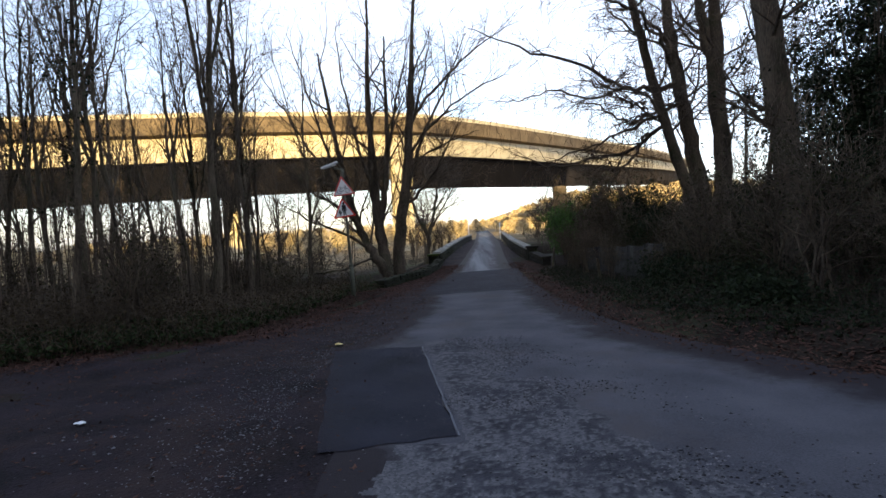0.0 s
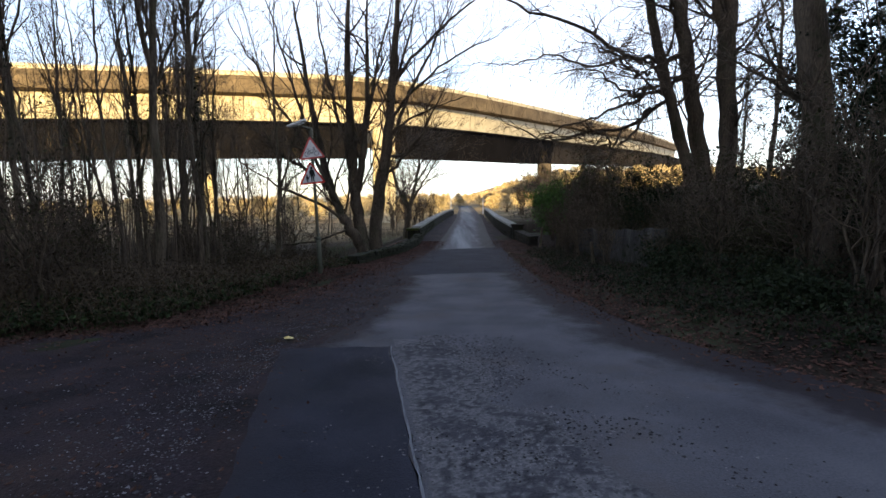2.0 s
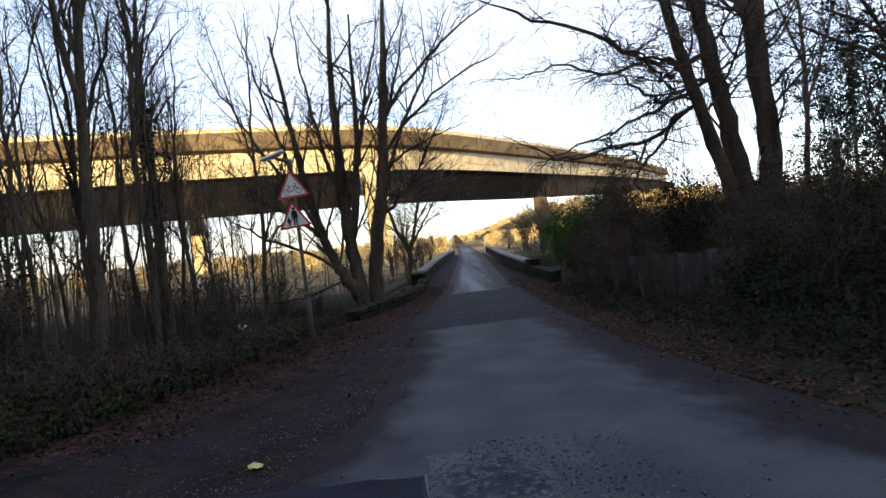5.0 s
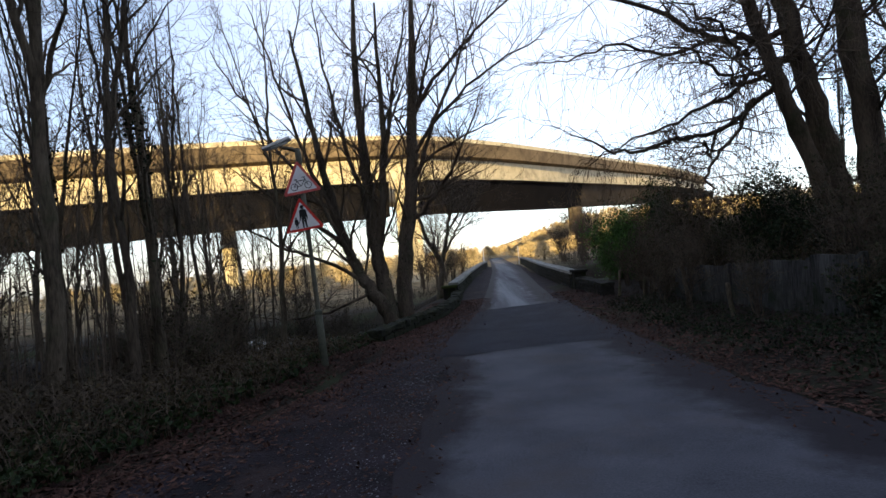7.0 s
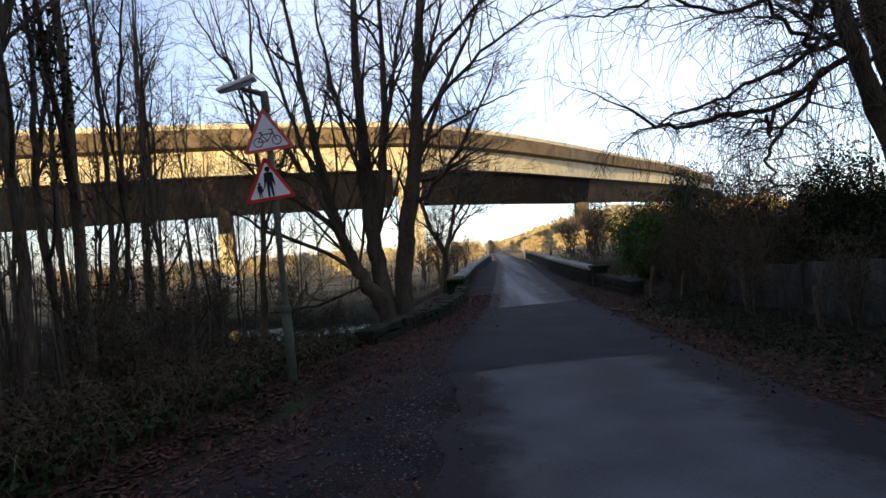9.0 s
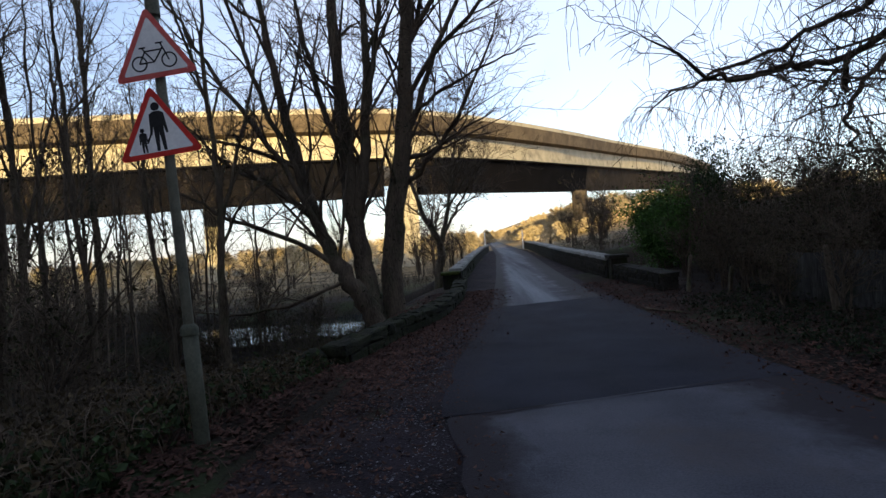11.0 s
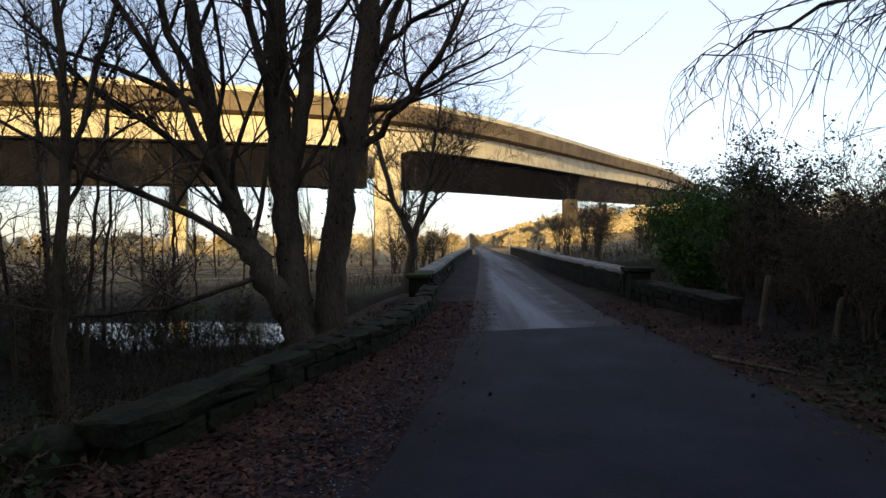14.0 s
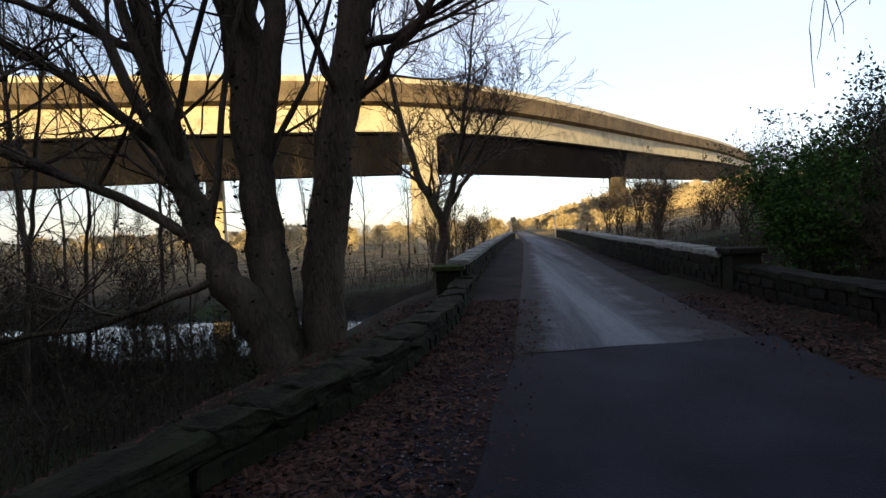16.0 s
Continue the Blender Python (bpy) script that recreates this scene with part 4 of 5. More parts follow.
third = Tree(23)
p, r = third.bough(set_back([(8.95, 12.6, 0.1, 0.38), (8.75, 12.6, 3, 0.31), (8.42, 12.6, 6, 0.28), (8.05, 12.6, 10, 0.23), (7.6, 12.5, 17, 0.05)], 1.09), 0, 6, 0.03)
third.sprout(p, r, 15, 0.3, 3.4, 0.75, 0.2, kids=5)
third_tree = third.build("thick dark tree trunk leaning over the verge", BARK_DARK)
for tree, seed, reach in ((second_tree, 51, 1.0), (third_tree, 52, 0.8)):
    r_ivy = random.Random(seed)
    spots = []
    for child in tree.children:
        if child.name.startswith("branch_spray"):
            for v in list(child.data.vertices)[::9]:
                if noise.noise(v.co * 0.5) > 0.0:
                    spots += [v.co + Vector((r_ivy.gauss(0, 0.25), r_ivy.gauss(0, 0.25), r_ivy.gauss(0, 0.25))) * reach for _ in range(3)]
    leaf_cloud("ivy", spots, 0.07, IVY, r_ivy, tree, "dark ivy hanging in the branches")

# ---- thin woodland ----
def pole_tree(seed, height, rad, lean, forks):
    t = Tree(seed)
    r = t.r
    keys = [(0, 0, -0.4, rad * 1.15)]
    x = y = 0.0
    for k in range(1, 6):
        u = k / 5
        x += lean * height / 5 * r.uniform(0.4, 1.5) + r.gauss(0, 0.09)
        y += r.gauss(0, 0.1)
        keys.append((x, y, height * u, rad * (1 - 0.88 * u)))
    p, rr = t.bough(keys, 0, 5, 0.02)
    t.sprout(p, rr, 11, 0.3, height * 0.2, 0.5, 1.2, kids=3)
    for f in range(forks):
        i = int(len(p) * r.uniform(0.3, 0.55))
        a = r.uniform(0, 6.28)
        q = p[i]
        k2 = [(*q, rr[i] * 0.75)]
        for s in range(1, 4):
            q = q + Vector((math.cos(a) * 0.28, math.sin(a) * 0.28, 1.0)) * (height * 0.15)
            k2.append((*q, rr[i] * 0.75 * (1 - 0.3 * s)))
        pp, r2 = t.bough(k2, 0, 4, 0.02)
        t.sprout(pp, r2, 8, 0.2, height * 0.15, 0.5, 1.2, kids=3)
    return t


WOOD = "thin leafless woodland tree among brambles"
protos = [pole_tree(40 + i, h, rad, lean, f).build(WOOD, BARK_DARK if i % 2 else BARK, None, "woodland trees") for i, (h, rad, lean, f) in
          enumerate(((14, 0.12, -0.03, 2), (12, 0.08, 0.02, 1), (15, 0.14, 0.0, 2), (10, 0.055, -0.05, 1), (11, 0.07, 0.05, 2), (8, 0.04, 0.03, 1), (13, 0.09, -0.06, 3)))]
for k in (0, 4, 6):
    r_ivy = random.Random(k)
    ring_spots = [Vector((x, y, z)) for x, y, z in [tuple(v.co) for v in protos[k].children[0].data.vertices] if z < 7.5 and noise.noise((x, y, z * 0.5)) > -0.15]
    leaf_cloud("ivy", [v + Vector((r_ivy.gauss(0, 0.07), r_ivy.gauss(0, 0.07), r_ivy.gauss(0, 0.2))) for v in ring_spots for _ in range(2)], 0.06, IVY, r_ivy, protos[k], "dark ivy climbing the trunk")
WOOD_AT = [(-6.5, 14.5, 2), (-6.7, 17.9, 0), (-8.5, 22.9, 1), (-9.9, 28.3, 3), (-12, 27.8, 4), (-8.9, 13.6, 6), (-10.5, 15, 0), (-7.9, 12.6, 3), (-7.4, 16.2, 5)]
rng = random.Random(77)
while len(WOOD_AT) < 100:
    x, y = rng.uniform(-34, -6), rng.uniform(8.5, 46)
    if x > -3.2 - 0.32 * max(0, 30 - y) and y < 26 and x > -7.5:
        continue
    if x > -13 and y > 20:
        continue
    if abs(y - RIVER_Y - 0.12 * x) < 7 or any((x - a) ** 2 + (y - b) ** 2 < 1.3 for a, b, _ in WOOD_AT):
        continue
    WOOD_AT.append((x, y, rng.choice((0, 1, 2, 3, 4, 5, 6, 3, 5, 1))))
while len(WOOD_AT) < 110:
    x, y = rng.uniform(-15, -6.8), rng.uniform(21, 34.5)
    if not any((x - a) ** 2 + (y - b) ** 2 < 1.6 for a, b, _ in WOOD_AT):
        WOOD_AT.append((x, y, rng.choice((0, 1, 3, 5, 3, 5))))
for _ in range(20):
    WOOD_AT.append((rng.uniform(-48, -4), rng.uniform(53, 72), rng.choice((1, 3, 4, 5, 6))))
for x, y, k in ((-5.9, 15.6, 1), (-6.4, 13.2, 3), (-7.2, 19.4, 1), (-8.1, 17.2, 6), (-8.4, 19.8, 3), (-6.2, 19.0, 5), (-16.5, 27, 1), (-14, 31.5, 3), (-18.5, 32, 5), (-11.5, 33.5, 3), (-8.6, 33.8, 5), (-7.2, 24.6, 5), (-12.8, 23, 1), (17, 28, 2), (16.5, 20.5, 4), (16, 24, 4), (12.5, 17, 6), (13, 12, 2), (15, 18, 1), (11, 8, 6), (20, 27, 1), (10.6, 39.5, 5), (19, 34, 4), (22, 40, 4), (-9, 55, 3), (-12, 60, 4), (-5, 58, 5), (-16, 56, 1), (-4, 63, 3)):
    WOOD_AT.append((x, y, k))
used = set()
for x, y, k in WOOD_AT:
    m = Matrix.Translation((x, y, ground_z(x, y))) @ Matrix.Rotation(rng.uniform(0, 6.28) if len(used) > 6 else 0, 4, "Z") @ pose(0, 0, 0, rng.gauss(0, 1.5), rng.gauss(-1, 2), 0)
    if k in used:
        ob = copy_thing(protos[k], m)
        s = rng.uniform(0.85, 1.15)
        ob.scale = (s, s, s)
    else:
        protos[k].matrix_basis = m
        used.add(k)

# ---- undergrowth ----
rng = random.Random(5)


def thicket(name, count, where, height, mat, label, category, leaf=None, leaf_mat=None, leaf_size=0.05, leaves=6, arch=0.6, thick=1.0):
    V, F, P = [], [], []
    for _ in range(count):
        x, y, h = where()
        h *= height * rng.uniform(0.5, 1.2)
        q = Vector((x, y, ground_z(x, y) - 0.05))
        a = rng.uniform(0, 6.28)
        out = Vector((math.cos(a), math.sin(a), 0)) * arch * h
        pts = [q, q + out * 0.15 + Vector((0, 0, h * 0.45)), q + out * 0.5 + Vector((0, 0, h * 0.85)), q + out * rng.uniform(0.9, 1.3) + Vector((0, 0, h * rng.uniform(0.7, 1.05)))]
        w = rng.uniform(0.004, 0.009) * thick
        tube(V, F, pts, [w, w * 0.9, w * 0.7, w * 0.3], 3)
        for _k in range(leaves):
            P.append(pts[rng.randrange(1, 4)] + Vector((rng.gauss(0, 0.1), rng.gauss(0, 0.1), rng.gauss(0, 0.1))) * min(1.0, max(0.4, h)))
    root = tagged(mesh_object(name, V, F, mat), label, category, kind="stuff")
    if leaf_mat:
        tagged(leaf_cloud(name + "_leaves", P, leaf_size, leaf_mat, rng), label, category, kind="stuff")
    return root


def left_bank():
    y = rng.uniform(6, 22.5)
    x = verge_l(y) - 0.5 - abs(rng.gauss(0, 5.5))
    return x, y, (0.4 + 0.7 * ease((verge_l(y) - x) / 4)) * (1 - 0.65 * ease((y - 17) / 5))


def right_bank():
    y = rng.uniform(-1, 26)
    x = road_r(y) + 1.0 + abs(rng.gauss(0, 2.8))
    if 16.5 < y < 24.5 and 6.2 < x < 7.6:
        x += 1.6
    wild = 0.75 + 2.0 * noise.noise((x * 0.5, y * 0.5, 5)) + 0.9 * noise.noise((x * 1.4, y * 1.4, 8))
    if y > 24 and x < 6.3:
        y -= rng.uniform(4, 14)
    low = 0.35 if y > 13.5 and x < 7.5 else 1.0
    return x, y, low * max(0.12, (0.18 + 1.0 * ease((x - road_r(y) - 1.6) / 2.6)) * wild * (1 - 0.55 * ease((y - 15) / 4)))


thicket("brambles", 7600, left_bank, 1.0, TWIG, "tangled brown winter brambles under the trees", "brambles", True, BRAMBLE, 0.042, 6)
def sapling_place():
    x, y = rng.uniform(-32, -6.5), rng.uniform(11, 21.5)
    return x, y, rng.uniform(0.5, 1.1)


thicket("saplings", 900, sapling_place, 6.0, TWIG, "thin bare saplings crowding the woodland floor", "saplings", False, None, 0.05, 0, 0.1, 2.4)
def right_floor():
    y = rng.uniform(-1, 24.5)
    return road_r(y) + 0.75 + abs(rng.gauss(0, 1.6)), y, rng.uniform(0.4, 1.0)


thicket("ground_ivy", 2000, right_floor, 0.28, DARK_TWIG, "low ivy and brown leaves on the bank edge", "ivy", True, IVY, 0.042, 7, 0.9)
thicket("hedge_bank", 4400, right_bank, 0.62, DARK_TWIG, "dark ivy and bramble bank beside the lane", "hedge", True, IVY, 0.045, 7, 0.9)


def right_back():
    y = rng.uniform(2, 32)
    x = road_r(y) + 4.2 + abs(rng.gauss(0, 3.5))
    return x, y, max(0.15, 0.55 + 1.3 * noise.noise((x * 0.35, y * 0.35, 2)) + 0.5 * noise.noise((x, y, 4)))


def far_scrub():
    y = rng.uniform(24, 62)
    if rng.random() < 0.72:
        y = rng.choice((rng.uniform(24, 62), rng.uniform(24, 34), rng.uniform(30, 34.5)))
        x = verge_l(y) - 3.5 - abs(rng.gauss(0, 9))
    else:
        x = road_r(y) + 3 + abs(rng.gauss(0, 7))
    if abs(y - RIVER_Y - 0.12 * x) < 4.8:
        y += 12 if y > RIVER_Y else -11
    return x, y, max(0.15, 0.5 + 1.3 * noise.noise((x * 0.3, y * 0.3, 12)))


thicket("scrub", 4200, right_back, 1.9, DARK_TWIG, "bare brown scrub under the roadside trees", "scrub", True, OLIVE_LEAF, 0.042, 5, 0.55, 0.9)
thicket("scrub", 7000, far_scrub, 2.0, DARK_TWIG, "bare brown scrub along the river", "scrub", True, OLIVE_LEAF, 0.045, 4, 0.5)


def shrub(name, centre, size, count, mat, label, leaf=0.07, seed=1, stems=14):
    """An uneven evergreen bush: stems and many leaves in clumps."""
    r = random.Random(seed)
    root = tagged(new(name), label, "bush")
    c = Vector(centre)
    V, F, P = [], [], []
    tips = []
    for _ in range(stems):
        d = Vector((r.gauss(0, 0.5), r.gauss(0, 0.5), r.uniform(0.5, 1)))
        tip = c + Vector((d.x * size[0], d.y * size[1], d.z * size[2]))
        tube(V, F, [c + Vector((r.gauss(0, 0.2), r.gauss(0, 0.2), -0.2)), c.lerp(tip, 0.5) + Vector((0, 0, 0.15)), tip], [0.035, 0.022, 0.006], 5)
        tips.append(tip)
    for _ in range(count // 45):
        t = c.lerp(r.choice(tips), r.uniform(0.3, 1.05)) + Vector((r.gauss(0, 0.22) * size[0], r.gauss(0, 0.22) * size[1], r.gauss(0, 0.13) * size[2]))
        g = r.uniform(0.12, 0.3)
        for _k in range(45):
            q = t + Vector((r.gauss(0, g), r.gauss(0, g), r.gauss(0, g * 0.8)))
            if q.z > ground_z(q.x, q.y):
                P.append(q)
    mesh_object("stem", V, F, BARK_DARK, root)["kind"] = "stuff"
    leaf_cloud("foliage", P, leaf, mat, r, root)["kind"] = "stuff"
    return root


shrub("laurel_bush", (7.3, 33.2, 0.2), (1.4, 1.6, 2.7), 24000, LAUREL, "bright green evergreen laurel bush by the bridge", 0.065, 1, 20)
shrub("laurel_bush", (9.6, 34.0, 0.3), (1.7, 1.8, 4.3), 20000, MOSSY_LEAF, "dark evergreen bush behind the parapet", 0.07, 2, 24)
shrub("ivy_bush", (9.8, 22.5, 0.3), (1.4, 2.0, 1.1), 4000, IVY, "dark ivy-covered bush under the trees", 0.07, 3)
shrub("ivy_bush", (9.6, 16.0, 0.3), (1.5, 2.4, 1.3), 5000, OLIVE_LEAF, "dark ivy-covered bush under the trees", 0.07, 4)
shrub("ivy_bush", (11.9, 12.5, 0.3), (1.8, 2.2, 2.2), 6000, OLIVE_LEAF, "dark ivy-covered bush under the trees", 0.07, 5)
shrub("ivy_bush", (13.0, 17.0, 0.5), (1.8, 2.4, 3.2), 7000, IVY, "tall dark ivy-covered bush under the trees", 0.075, 7)
shrub("ivy_bush", (13.6, 22.5, 0.5), (1.8, 2.4, 3.0), 7000, IVY, "tall dark ivy-covered bush under the trees", 0.075, 8)
shrub("ivy_bush", (12.0, 27.0, 0.5), (1.9, 2.2, 2.6), 6000, IVY, "dark ivy-covered bush under the trees", 0.075, 9)
shrub("holly_bush", (8.6, 22.2, 0.2), (0.9, 1.1, 3.1), 9000, IVY, "dark glossy holly bush crowding the bank", 0.06, 66, 18)
# First three stand out of view, added to block sky light from the right.
for k, (x, y, wide, tall) in enumerate(((12.6, 8.0, 2.0, 9.5), (12.4, 3.0, 2.0, 9.5), (12.8, -2.5, 2.0, 9.5), (24.5, 36.0, 3.6, 12.5), (20.5, 26.0, 3.0, 11.0))):
    shrub("holly_tree", (x, y, ground_z(x, y)), (wide, wide * 1.2, tall), 14000, IVY, "tall dark evergreen holly at the roadside", 0.09, 160 + k, 34)
shrub("holly_tree", (11.6, 13.6, 0.3), (1.9, 2.2, 9.0), 14000, IVY, "tall dark evergreen holly at the roadside", 0.085, 6, 34)

shrub("ivy_bush", (6.6, 9.5, 0.2), (0.8, 1.0, 0.55), 2400, IVY, "low tangled ivy bush on the verge bank", 0.06, 60, 10)
shrub("ivy_bush", (7.4, 11.5, 0.2), (0.8, 1.0, 0.6), 2400, IVY, "low tangled ivy bush on the verge bank", 0.06, 61, 10)
shrub("ivy_bush", (6.3, 14.0, 0.2), (0.8, 1.0, 0.5), 2400, IVY, "low tangled ivy bush on the verge bank", 0.06, 62, 10)
shrub("ivy_bush", (7.2, 16.2, 0.2), (0.8, 1.0, 0.7), 2400, IVY, "low tangled ivy bush on the verge bank", 0.06, 63, 10)
shrub("ivy_bush", (8.0, 18.5, 0.2), (0.8, 1.0, 0.7), 2400, IVY, "low tangled ivy bush on the verge bank", 0.06, 64, 10)
shrub("ivy_bush", (8.3, 7.0, 0.2), (0.8, 1.0, 0.7), 2400, IVY, "low tangled ivy bush on the verge bank", 0.06, 65, 10)
# ---- concrete panel wall in the bank ----
r_pal = random.Random(31)
panel_wall = tagged(new("panel_wall"), "low stained grey concrete panel wall behind stems", "wall")
for i in range(5):
    y = 17.6 + i * 1.32
    x = 7.25 - 0.15 * (y - 17.3)
    z = ground_z(x, y)
    tall = 1.22 - 0.06 * i
    bm = bmesh.new()
    add_box(bm, (0, 0, tall / 2 - 0.2), (0.07, 1.2, tall + 0.4), None, 0.015)
    bmesh.ops.subdivide_edges(bm, edges=[e for e in bm.edges if e.calc_length() > 0.3], cuts=4, use_grid_fill=True)
    for v in bm.verts:
        v.co += noise.noise_vector(v.co * 3 + Vector((0, i * 7, 0))) * 0.025
    panel = part("panel", bm, GREY_SLAB, panel_wall)
    panel.matrix_basis = Matrix.Translation((x, y, z)) @ pose(0, 0, 0, r_pal.gauss(0, 1.5), r_pal.gauss(2, 2), 8.5)
    bm = bmesh.new()
    add_box(bm, (0, 0, tall / 2 - 0.2), (0.12, 0.11, tall + 0.5), None, 0.02)
    post = part("post", bm, GREY_SLAB, panel_wall)
    post.matrix_basis = Matrix.Translation((x + 0.13, y - 0.66, z)) @ pose(0, 0, 0, 0, r_pal.gauss(1, 2), 8.5)

# ---- bare bushes ----
def bare_bush(seed, tall, label):
    t = Tree(seed)
    for k in range(7):
        a, lean = t.r.uniform(0, 6.28), t.r.uniform(0.15, 0.6)
        h = tall * t.r.uniform(0.6, 1.0)
        keys = [(math.cos(a) * 0.1, math.sin(a) * 0.1, -0.2, 0.03)]
        for u in (0.35, 0.7, 1.0):
            keys.append((math.cos(a) * h * lean * u * u + t.r.gauss(0, 0.1), math.sin(a) * h * lean * u * u + t.r.gauss(0, 0.1), h * u, 0.03 * (1.05 - u)))
        p, rr = t.bough(keys, 1, 4, 0.03)
        t.sprout(p, rr, 7, 0.25, tall * 0.33, 0.6, 0.7, level=2, kids=4)
    root = t.build(label, BARK_DARK, None, "bare bushes")
    root.name = "bare_bush"
    tagged(root, label, "bush", "bare bushes")
    leaf_cloud("dead_foliage", [t.r.choice(t.twig[0]) + Vector((t.r.gauss(0, 0.05), t.r.gauss(0, 0.05), t.r.gauss(0, 0.05))) for _ in range(500)], 0.045, OLIVE_LEAF, t.r, root)["kind"] = "stuff"
    return root


bush_protos = [bare_bush(90 + i, tall, "twiggy bare brown bush on the bank") for i, tall in enumerate((2.6, 3.4, 2.0))]
r_bush = random.Random(8)
spots = [(6.0, 18.2), (5.6, 20.8), (5.7, 22.6), (5.9, 24.4), (6.2, 26.0), (6.6, 27.6), (6.5, 29.3)]
while len(spots) < 34:
    x, y = r_bush.uniform(6.6, 12.5), r_bush.uniform(8, 32)
    if x > road_r(y) + 2.6 and not any((x - a) ** 2 + (y - b) ** 2 < 1.1 for a, b in spots):
        spots.append((x, y))
for x, y in ((-9.5, 24), (-7.8, 26.5), (-11, 30), (-8.2, 31), (-13, 25), (-12, 33), (-15, 30), (-6.8, 32.5), (-10, 21.5), (-8, 20), (-17, 33), (-14.5, 35)):
    spots.append((x, y))
while len(spots) < 62:
    x, y = r_bush.uniform(-17, -5), r_bush.uniform(10.5, 20.5)
    if x < verge_l(y) - 2.4 and not any((x - a) ** 2 + (y - b) ** 2 < 1.0 for a, b in spots):
        spots.append((x, y))
for x, y in ((8.5, 38), (10, 44), (9, 50), (11.5, 41), (12.5, 48), (10.5, 56), (13.5, 54), (9.5, 62), (12, 66), (15, 60), (16.5, 50), (18, 57), (14.5, 70), (11.5, 75), (-3.5, 60), (-5.5, 66), (-2.5, 70), (-6.5, 74), (-4, 80), (-1.5, 78)):
    spots.append((x, y))
for i, (x, y) in enumerate(spots):
    size = r_bush.uniform(0.6, 0.8) if x < 6.7 and x > 0 else r_bush.uniform(0.75, 1.3) * (1.6 if y > 37 else 1)
    m = Matrix.Translation((x, y, ground_z(x, y))) @ Matrix.Rotation(r_bush.uniform(0, 6.28), 4, "Z")
    ob = bush_protos[i] if i < 3 else copy_thing(bush_protos[i % 3], m)
    ob.matrix_basis = m
    ob.scale = (size, size, size)
for i, (x, y, wide, tall) in enumerate(((12.2, 30.0, 1.9, 4.3), (13.2, 26.0, 1.8, 4.4), (10.6, 28.6, 1.5, 3.5), (14.6, 21.5, 1.9, 4.8), (15.5, 32.0, 2.4, 5.5), (12.6, 18.8, 1.5, 3.9), (9.2, 30.5, 1.2, 2.6), (8.6, 27.6, 1.0, 1.9), (10.8, 25.2, 1.2, 2.3), (8.9, 19.6, 1.0, 1.7), (7.9, 14.8, 0.8, 1.2), (10.6, 10.5, 1.2, 1.9), (7.6, 24.6, 0.9, 1.5))):
    shrub("scrub_bush", (x, y, ground_z(x, y)), (wide, wide * 1.2, tall * 0.72), 6000 if tall > 3.3 else 4500, (BRAMBLE, OLIVE_LEAF, MOSSY_LEAF)[i % 3], ("brown bush of dead leaves in the scrub", "dull olive bush in the scrub", "green ivy-grown bush in the scrub")[i % 3], 0.05, 70 + i, 22)

# ---- fallen leaves ----
def scatter(name, count, where, size, mat, label, category, lift=0.012):
    P = []
    for _ in range(count):
        x, y = where()
        P.append(Vector((x, y, max(ground_z(x, y), road_z(y) if verge_l(y) < x else -9) + lift + rng.uniform(0, 0.02))))
    return tagged(leaf_cloud(name, P, size, mat, rng, flat=0.75), label, category, kind="stuff")


def leaf_left():
    y = rng.uniform(5, 31)
    return verge_l(y) + rng.gauss(-0.35, 0.6), y


def leaf_right():
    y = rng.uniform(0, 31)
    return road_r(y) + (0.12 + abs(rng.gauss(0, 0.85)) if rng.random() < 0.82 else rng.gauss(-0.1, 0.28)), y


scatter("fallen_leaves", 24000, leaf_left, 0.056, DEAD_LEAF, "brown fallen leaves along the verge", "leaves")
scatter("fallen_leaves", 15000, leaf_right, 0.055, DEAD_LEAF, "brown fallen leaves along the verge", "leaves")

def leaf_bank():
    y = rng.uniform(3, 28)
    return road_r(y) + 1.2 + abs(rng.gauss(0, 1.8)), y


scatter("fallen_leaves", 9000, leaf_bank, 0.05, SHADE_LEAF, "brown dead leaves darkened for shade under the roadside scrub", "leaves", 0.05)


def pebbles(name, count, where, size, mat, label):
    V, F = [], []
    for _ in range(count):
        x, y, lift = where()
        s = size * rng.uniform(0.4, 1.4)
        c = Vector((x, y, road_z(y) + lift))
        i = len(V)
        a = rng.uniform(0, 6.28)
        for k in range(4):
            w = a + k * 1.57 + rng.gauss(0, 0.25)
            V.append(c + Vector((math.cos(w) * s, math.sin(w) * s * 0.8, 0)))
        V.append(c + Vector((rng.gauss(0, s * 0.2), rng.gauss(0, s * 0.2), s * 0.55)))
        F += [(i + k, i + (k + 1) % 4, i + 4) for k in range(4)]
    return tagged(mesh_object(name, V, F, mat), label, "gravel", kind="stuff")


def worn_place():
    while True:
        y = rng.uniform(1.6, 9.6)
        x = rng.gauss(1.35 + 0.3 * (6 - y), 0.7)
        if noise.noise((x * 1.1, y * 0.8, 7)) > -0.12:
            return x, y, 0.022


def dirt_place():
    y = rng.uniform(2, 30)
    x = rng.uniform(verge_l(y), road_l(y) + 0.3)
    if noise.noise((x * 0.7, y * 0.35, 2)) < 0.05:
        x, y = rng.gauss(road_l(y) - 0.5, 0.4), y
    return x, y, 0.012


def leaf_track():
    y = rng.uniform(3, 31)
    return rng.uniform(verge_l(y), road_l(y) + 0.4), y


def leaf_wall():
    y = rng.uniform(19, 31)
    return verge_l(y) + rng.gauss(0.35, 0.45), y


scatter("fallen_leaves", 7500, leaf_track, 0.04, DEAD_LEAF, "brown fallen leaves on the muddy margin", "leaves")
scatter("fallen_leaves", 6000, leaf_wall, 0.058, DEAD_LEAF, "brown fallen leaves drifted along the low wall", "leaves")


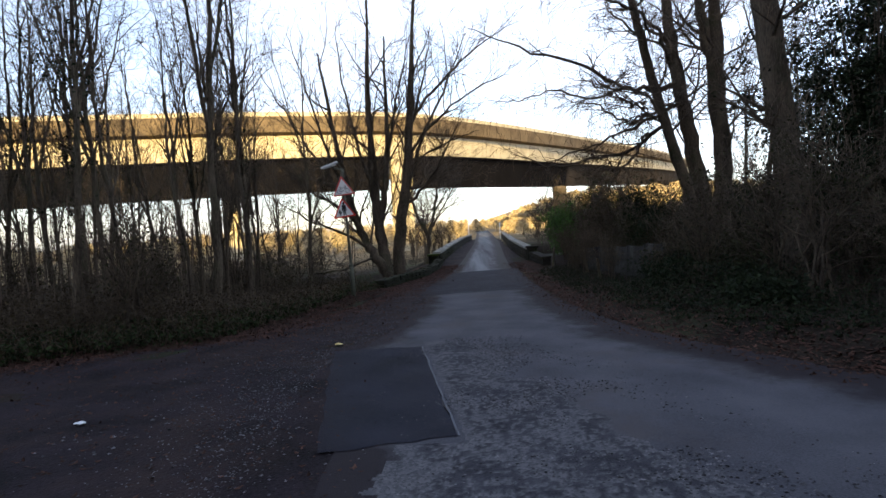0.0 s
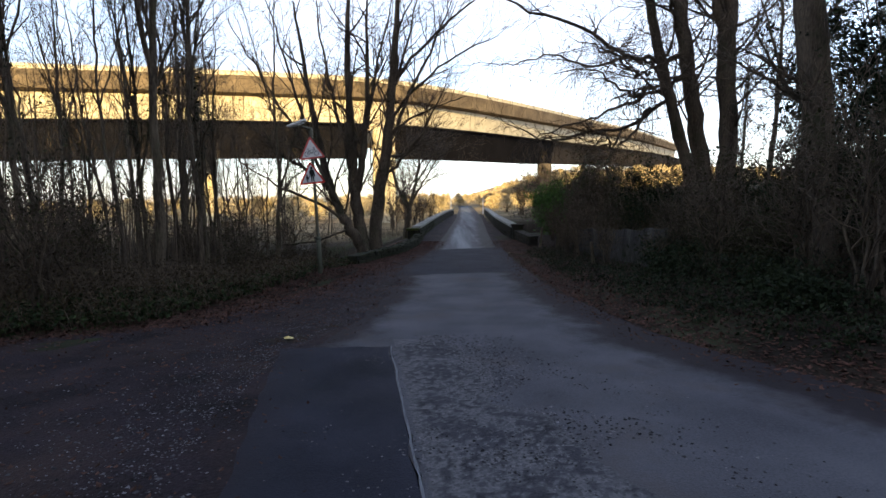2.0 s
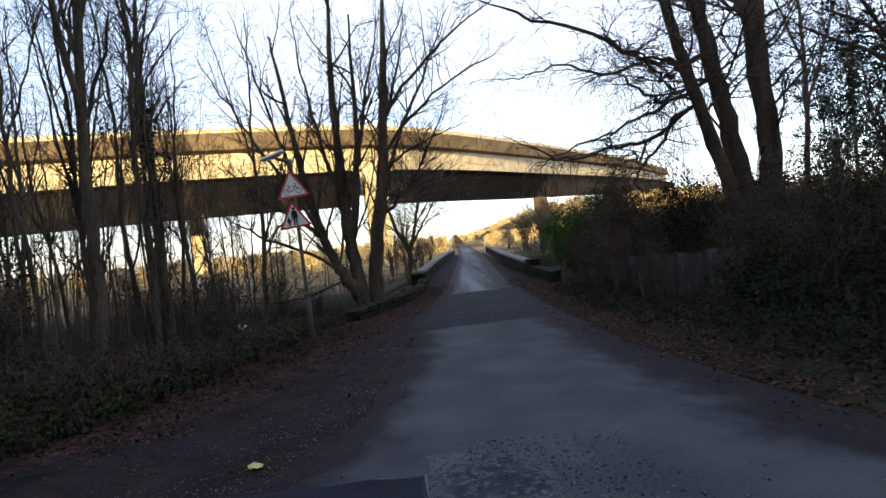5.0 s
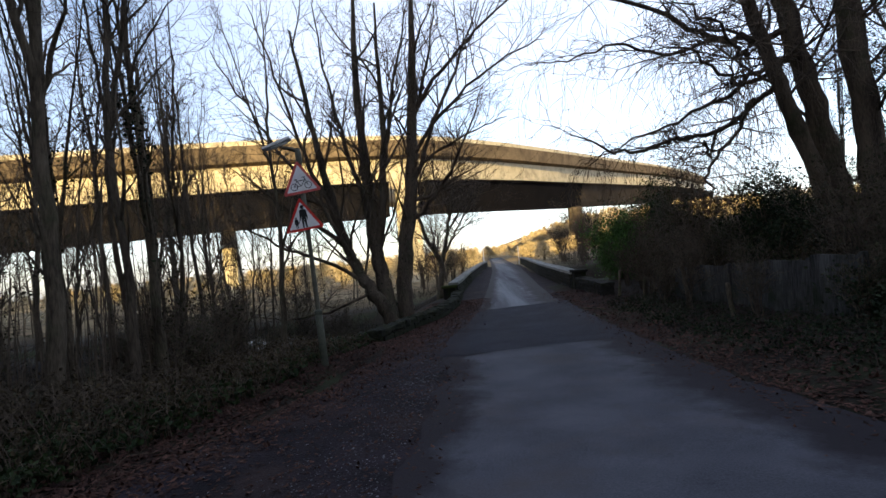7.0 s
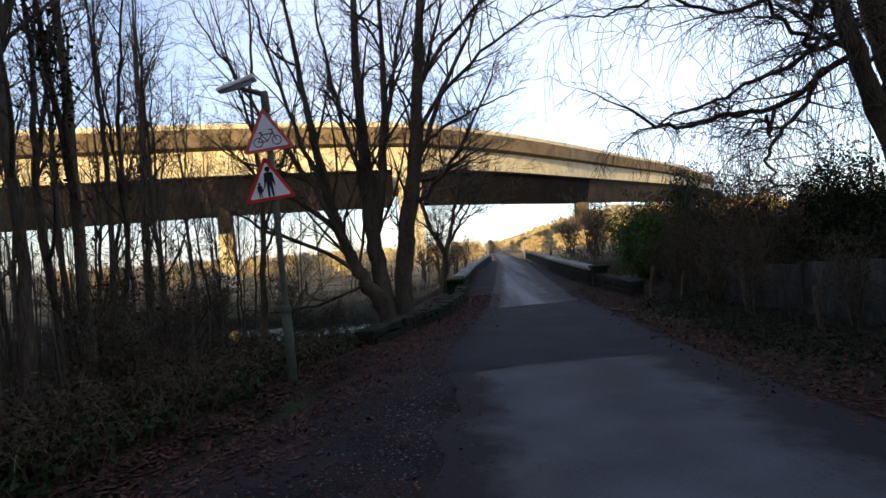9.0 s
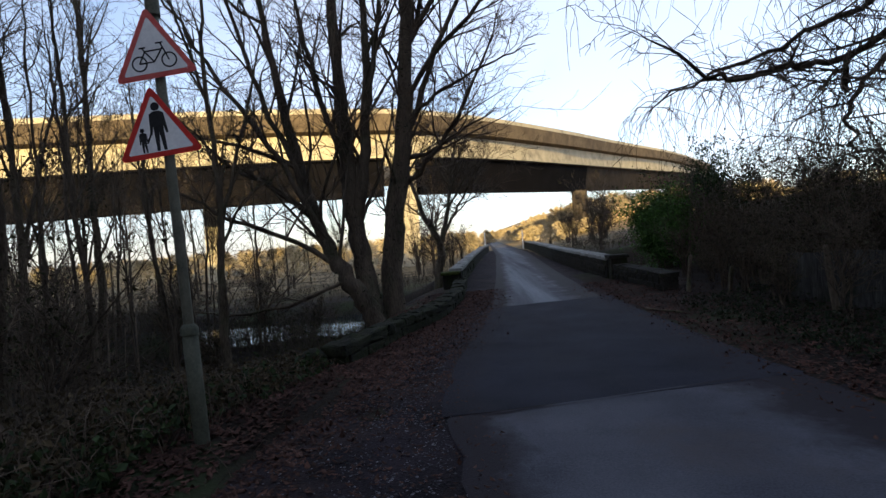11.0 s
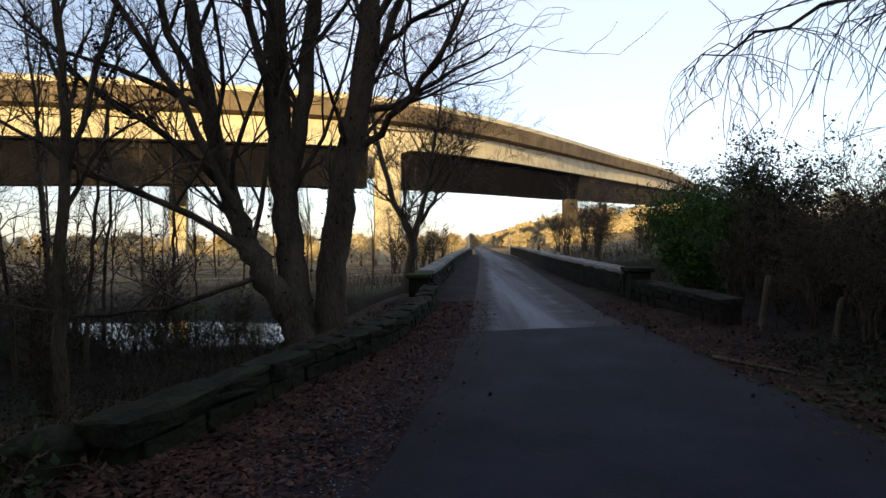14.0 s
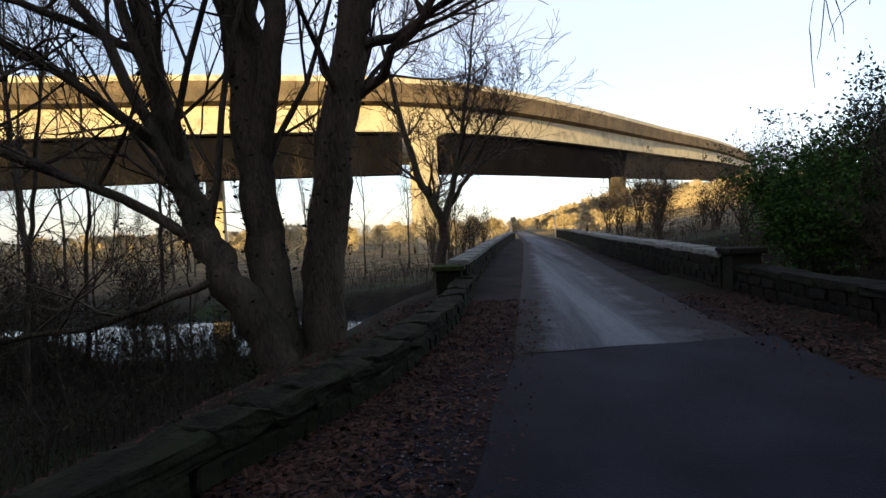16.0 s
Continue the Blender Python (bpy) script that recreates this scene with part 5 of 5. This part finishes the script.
def ivy_floor():
    y = 8 + 12 * rng.random() ** 1.6
    return verge_l(y) - 0.5 - abs(rng.gauss(0, 2.2)), y, rng.uniform(0.4, 1.0)


thicket("ground_ivy", 2600, ivy_floor, 0.4, TWIG, "low green ivy and grass on the woodland edge", "ivy", True, MOSSY_LEAF, 0.06, 8, 0.8)
pebbles("loose_chippings", 9000, worn_place, 0.015, CHIPS, "pale loose chippings on the worn lane")
pebbles("gravel", 4200, dirt_place, 0.014, CHIPS, "scattered small stones on the muddy margin")

def stone_cluster():
    cx, cy = rng.choice(((-2.4, 5.6), (-1.9, 6.3), (-3.0, 4.6), (-1.6, 4.4), (-2.2, 7.4), (-0.9, 18.6), (-1.0, 20.4), (-1.1, 15.5)))
    return rng.gauss(cx, 0.35), rng.gauss(cy, 0.4), 0.01


def dry_place():
    y = rng.uniform(6, 22)
    return verge_l(y) + rng.gauss(-0.5, 0.5), y, rng.uniform(0.3, 1.0)




def track_place():
    y = rng.uniform(3, 24)
    return road_l(y) - 0.1 - abs(rng.gauss(0, 0.75)) - 0.5 * ease((9 - y) / 4), y, 0.012


pebbles("gravel", 9000, track_place, 0.0095, CHIPS, "fine pale gravel along the lane's edge")
pebbles("gravel", 260, stone_cluster, 0.02, CHIPS, "small pale stones lying in the mud")
DRY = material("dry_stalk", (0.025, 0.018, 0.012), (0.075, 0.055, 0.038), 5, 0.9, 0.0, 30, vary=0.5)
thicket("dry_stalks", 220, dry_place, 0.38, DRY, "pale dry stalks among the fallen leaves", "stalks", False, None, 0.05, 0, 1.6, 0.6)

# ---- cut stems and a fallen branch at the bank ----
r_cut = random.Random(14)
for x, y, h in ((5.2, 25.9, 0.95), (5.75, 24.9, 0.7), (5.7, 18.6, 0.8), (5.9, 21.4, 1.2)):
    V, F = [], []
    z = ground_z(x, y)
    lean = r_cut.gauss(0, 0.09)
    tube(V, F, [Vector((x + lean * u, y + 0.03 * math.sin(4 * u), z - 0.2 + (h + 0.2) * u)) for u in (0, 0.25, 0.5, 0.75, 0.97, 1.0)], [0.075, 0.06, 0.052, 0.05, 0.048, 0.03], 9, 0.2)
    tagged(mesh_object("cut_stem", V, F, BARK, smooth=True), "grey weathered cut stem standing in the bank", "stump", "cut stems")
V, F = [], []
tube(V, F, [Vector((x, y, road_z(y) + 0.05)) for x, y in ((3.55, 24.2), (3.75, 23.75), (4.0, 23.4), (4.1, 23.0))], [0.03, 0.028, 0.024, 0.01], 7, 0.15)
tagged(mesh_object("fallen_branch", V, F, BARK, smooth=True), "short pale fallen branch at the lane's edge", "branch")

# ---- litter ----
YELLOW_LITTER = material("yellow_wrapper", (0.5, 0.36, 0.08), (0.75, 0.62, 0.3), 9, 0.5, 0.0, 30)
for x, y, s, paint, say in ((-3.56, 5.21, 0.05, LITTER, "crumpled white scrap of litter on the gravel"), (-1.67, 9.49, 0.06, YELLOW_LITTER, "crumpled yellow wrapper on the muddy gravel")):
    bm = bmesh.new()
    bmesh.ops.create_icosphere(bm, subdivisions=2, radius=s)
    for v in bm.verts:
        v.co = Vector((v.co.x * 1.3, v.co.y, v.co.z * 0.35)) + Vector((rng.gauss(0, s * 0.15), rng.gauss(0, s * 0.15), rng.gauss(0, s * 0.08)))
    ob = tagged(part("litter", bm, paint), say, "litter")
    ob.location = (x, y, road_z(y) + 0.03)

# ---- far woods ----
rng = random.Random(9)


def far_woods(name, count, area, tall, label):
    V, F, P = [], [], []
    for _ in range(count):
        x, y = area()
        z = ground_z(x, y)
        d = y - 5
        h = 1.6 + d * (0.016 + 0.044 * ease((x - 0.06 * y) / (0.2 * y)) * (1 if y > 140 or x > 0.35 * y else 0.15)) * rng.uniform(0.6, 1.15) - z
        if h < 1.5:
            h = rng.uniform(1.2, 2.2)
        tube(V, F, [Vector((x, y, z - 0.5)), Vector((x + rng.gauss(0, 0.3), y, z + h * 0.6))], [0.2, 0.08], 4)
        for _k in range(280):
            u = rng.random() ** 0.7
            P.append(Vector((x + rng.gauss(0, 0.36 * h * (1.2 - u)), y + rng.gauss(0, 0.36 * h * (1.2 - u)), z + h * (0.1 + 0.9 * u))))
    tagged(mesh_object(name + "_trunks", V, F, BARK), label, "woods", kind="stuff")
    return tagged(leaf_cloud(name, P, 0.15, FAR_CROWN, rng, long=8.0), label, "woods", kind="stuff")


def valley():
    while True:
        x, y = rng.uniform(-120, 120), rng.uniform(60, 300)
        if not road_l(y) - 2.5 < x < road_r(y) + 2.5 or y > 150:
            return x, y


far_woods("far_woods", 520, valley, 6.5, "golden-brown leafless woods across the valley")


def slope():
    y = rng.uniform(105, 290)
    return road_r(y) + 4 + rng.random() * 0.42 * y, y


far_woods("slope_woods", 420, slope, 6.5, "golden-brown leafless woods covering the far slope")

# ---- white posts at the far end of the bridge ----
for x, y in ((1.55, 74.5), (6.0, 74.5)):
    V, F = [], []
    tube(V, F, [Vector((x, y, road_z(y) - 0.2)), Vector((x, y, road_z(y) + 1.0)), Vector((x, y, road_z(y) + 2.3))], [0.06, 0.06, 0.05], 10)
    tagged(mesh_object("white_post", V, F, WHITE_PAINT), "slim white post at the end of the bridge", "post", "bridge posts")
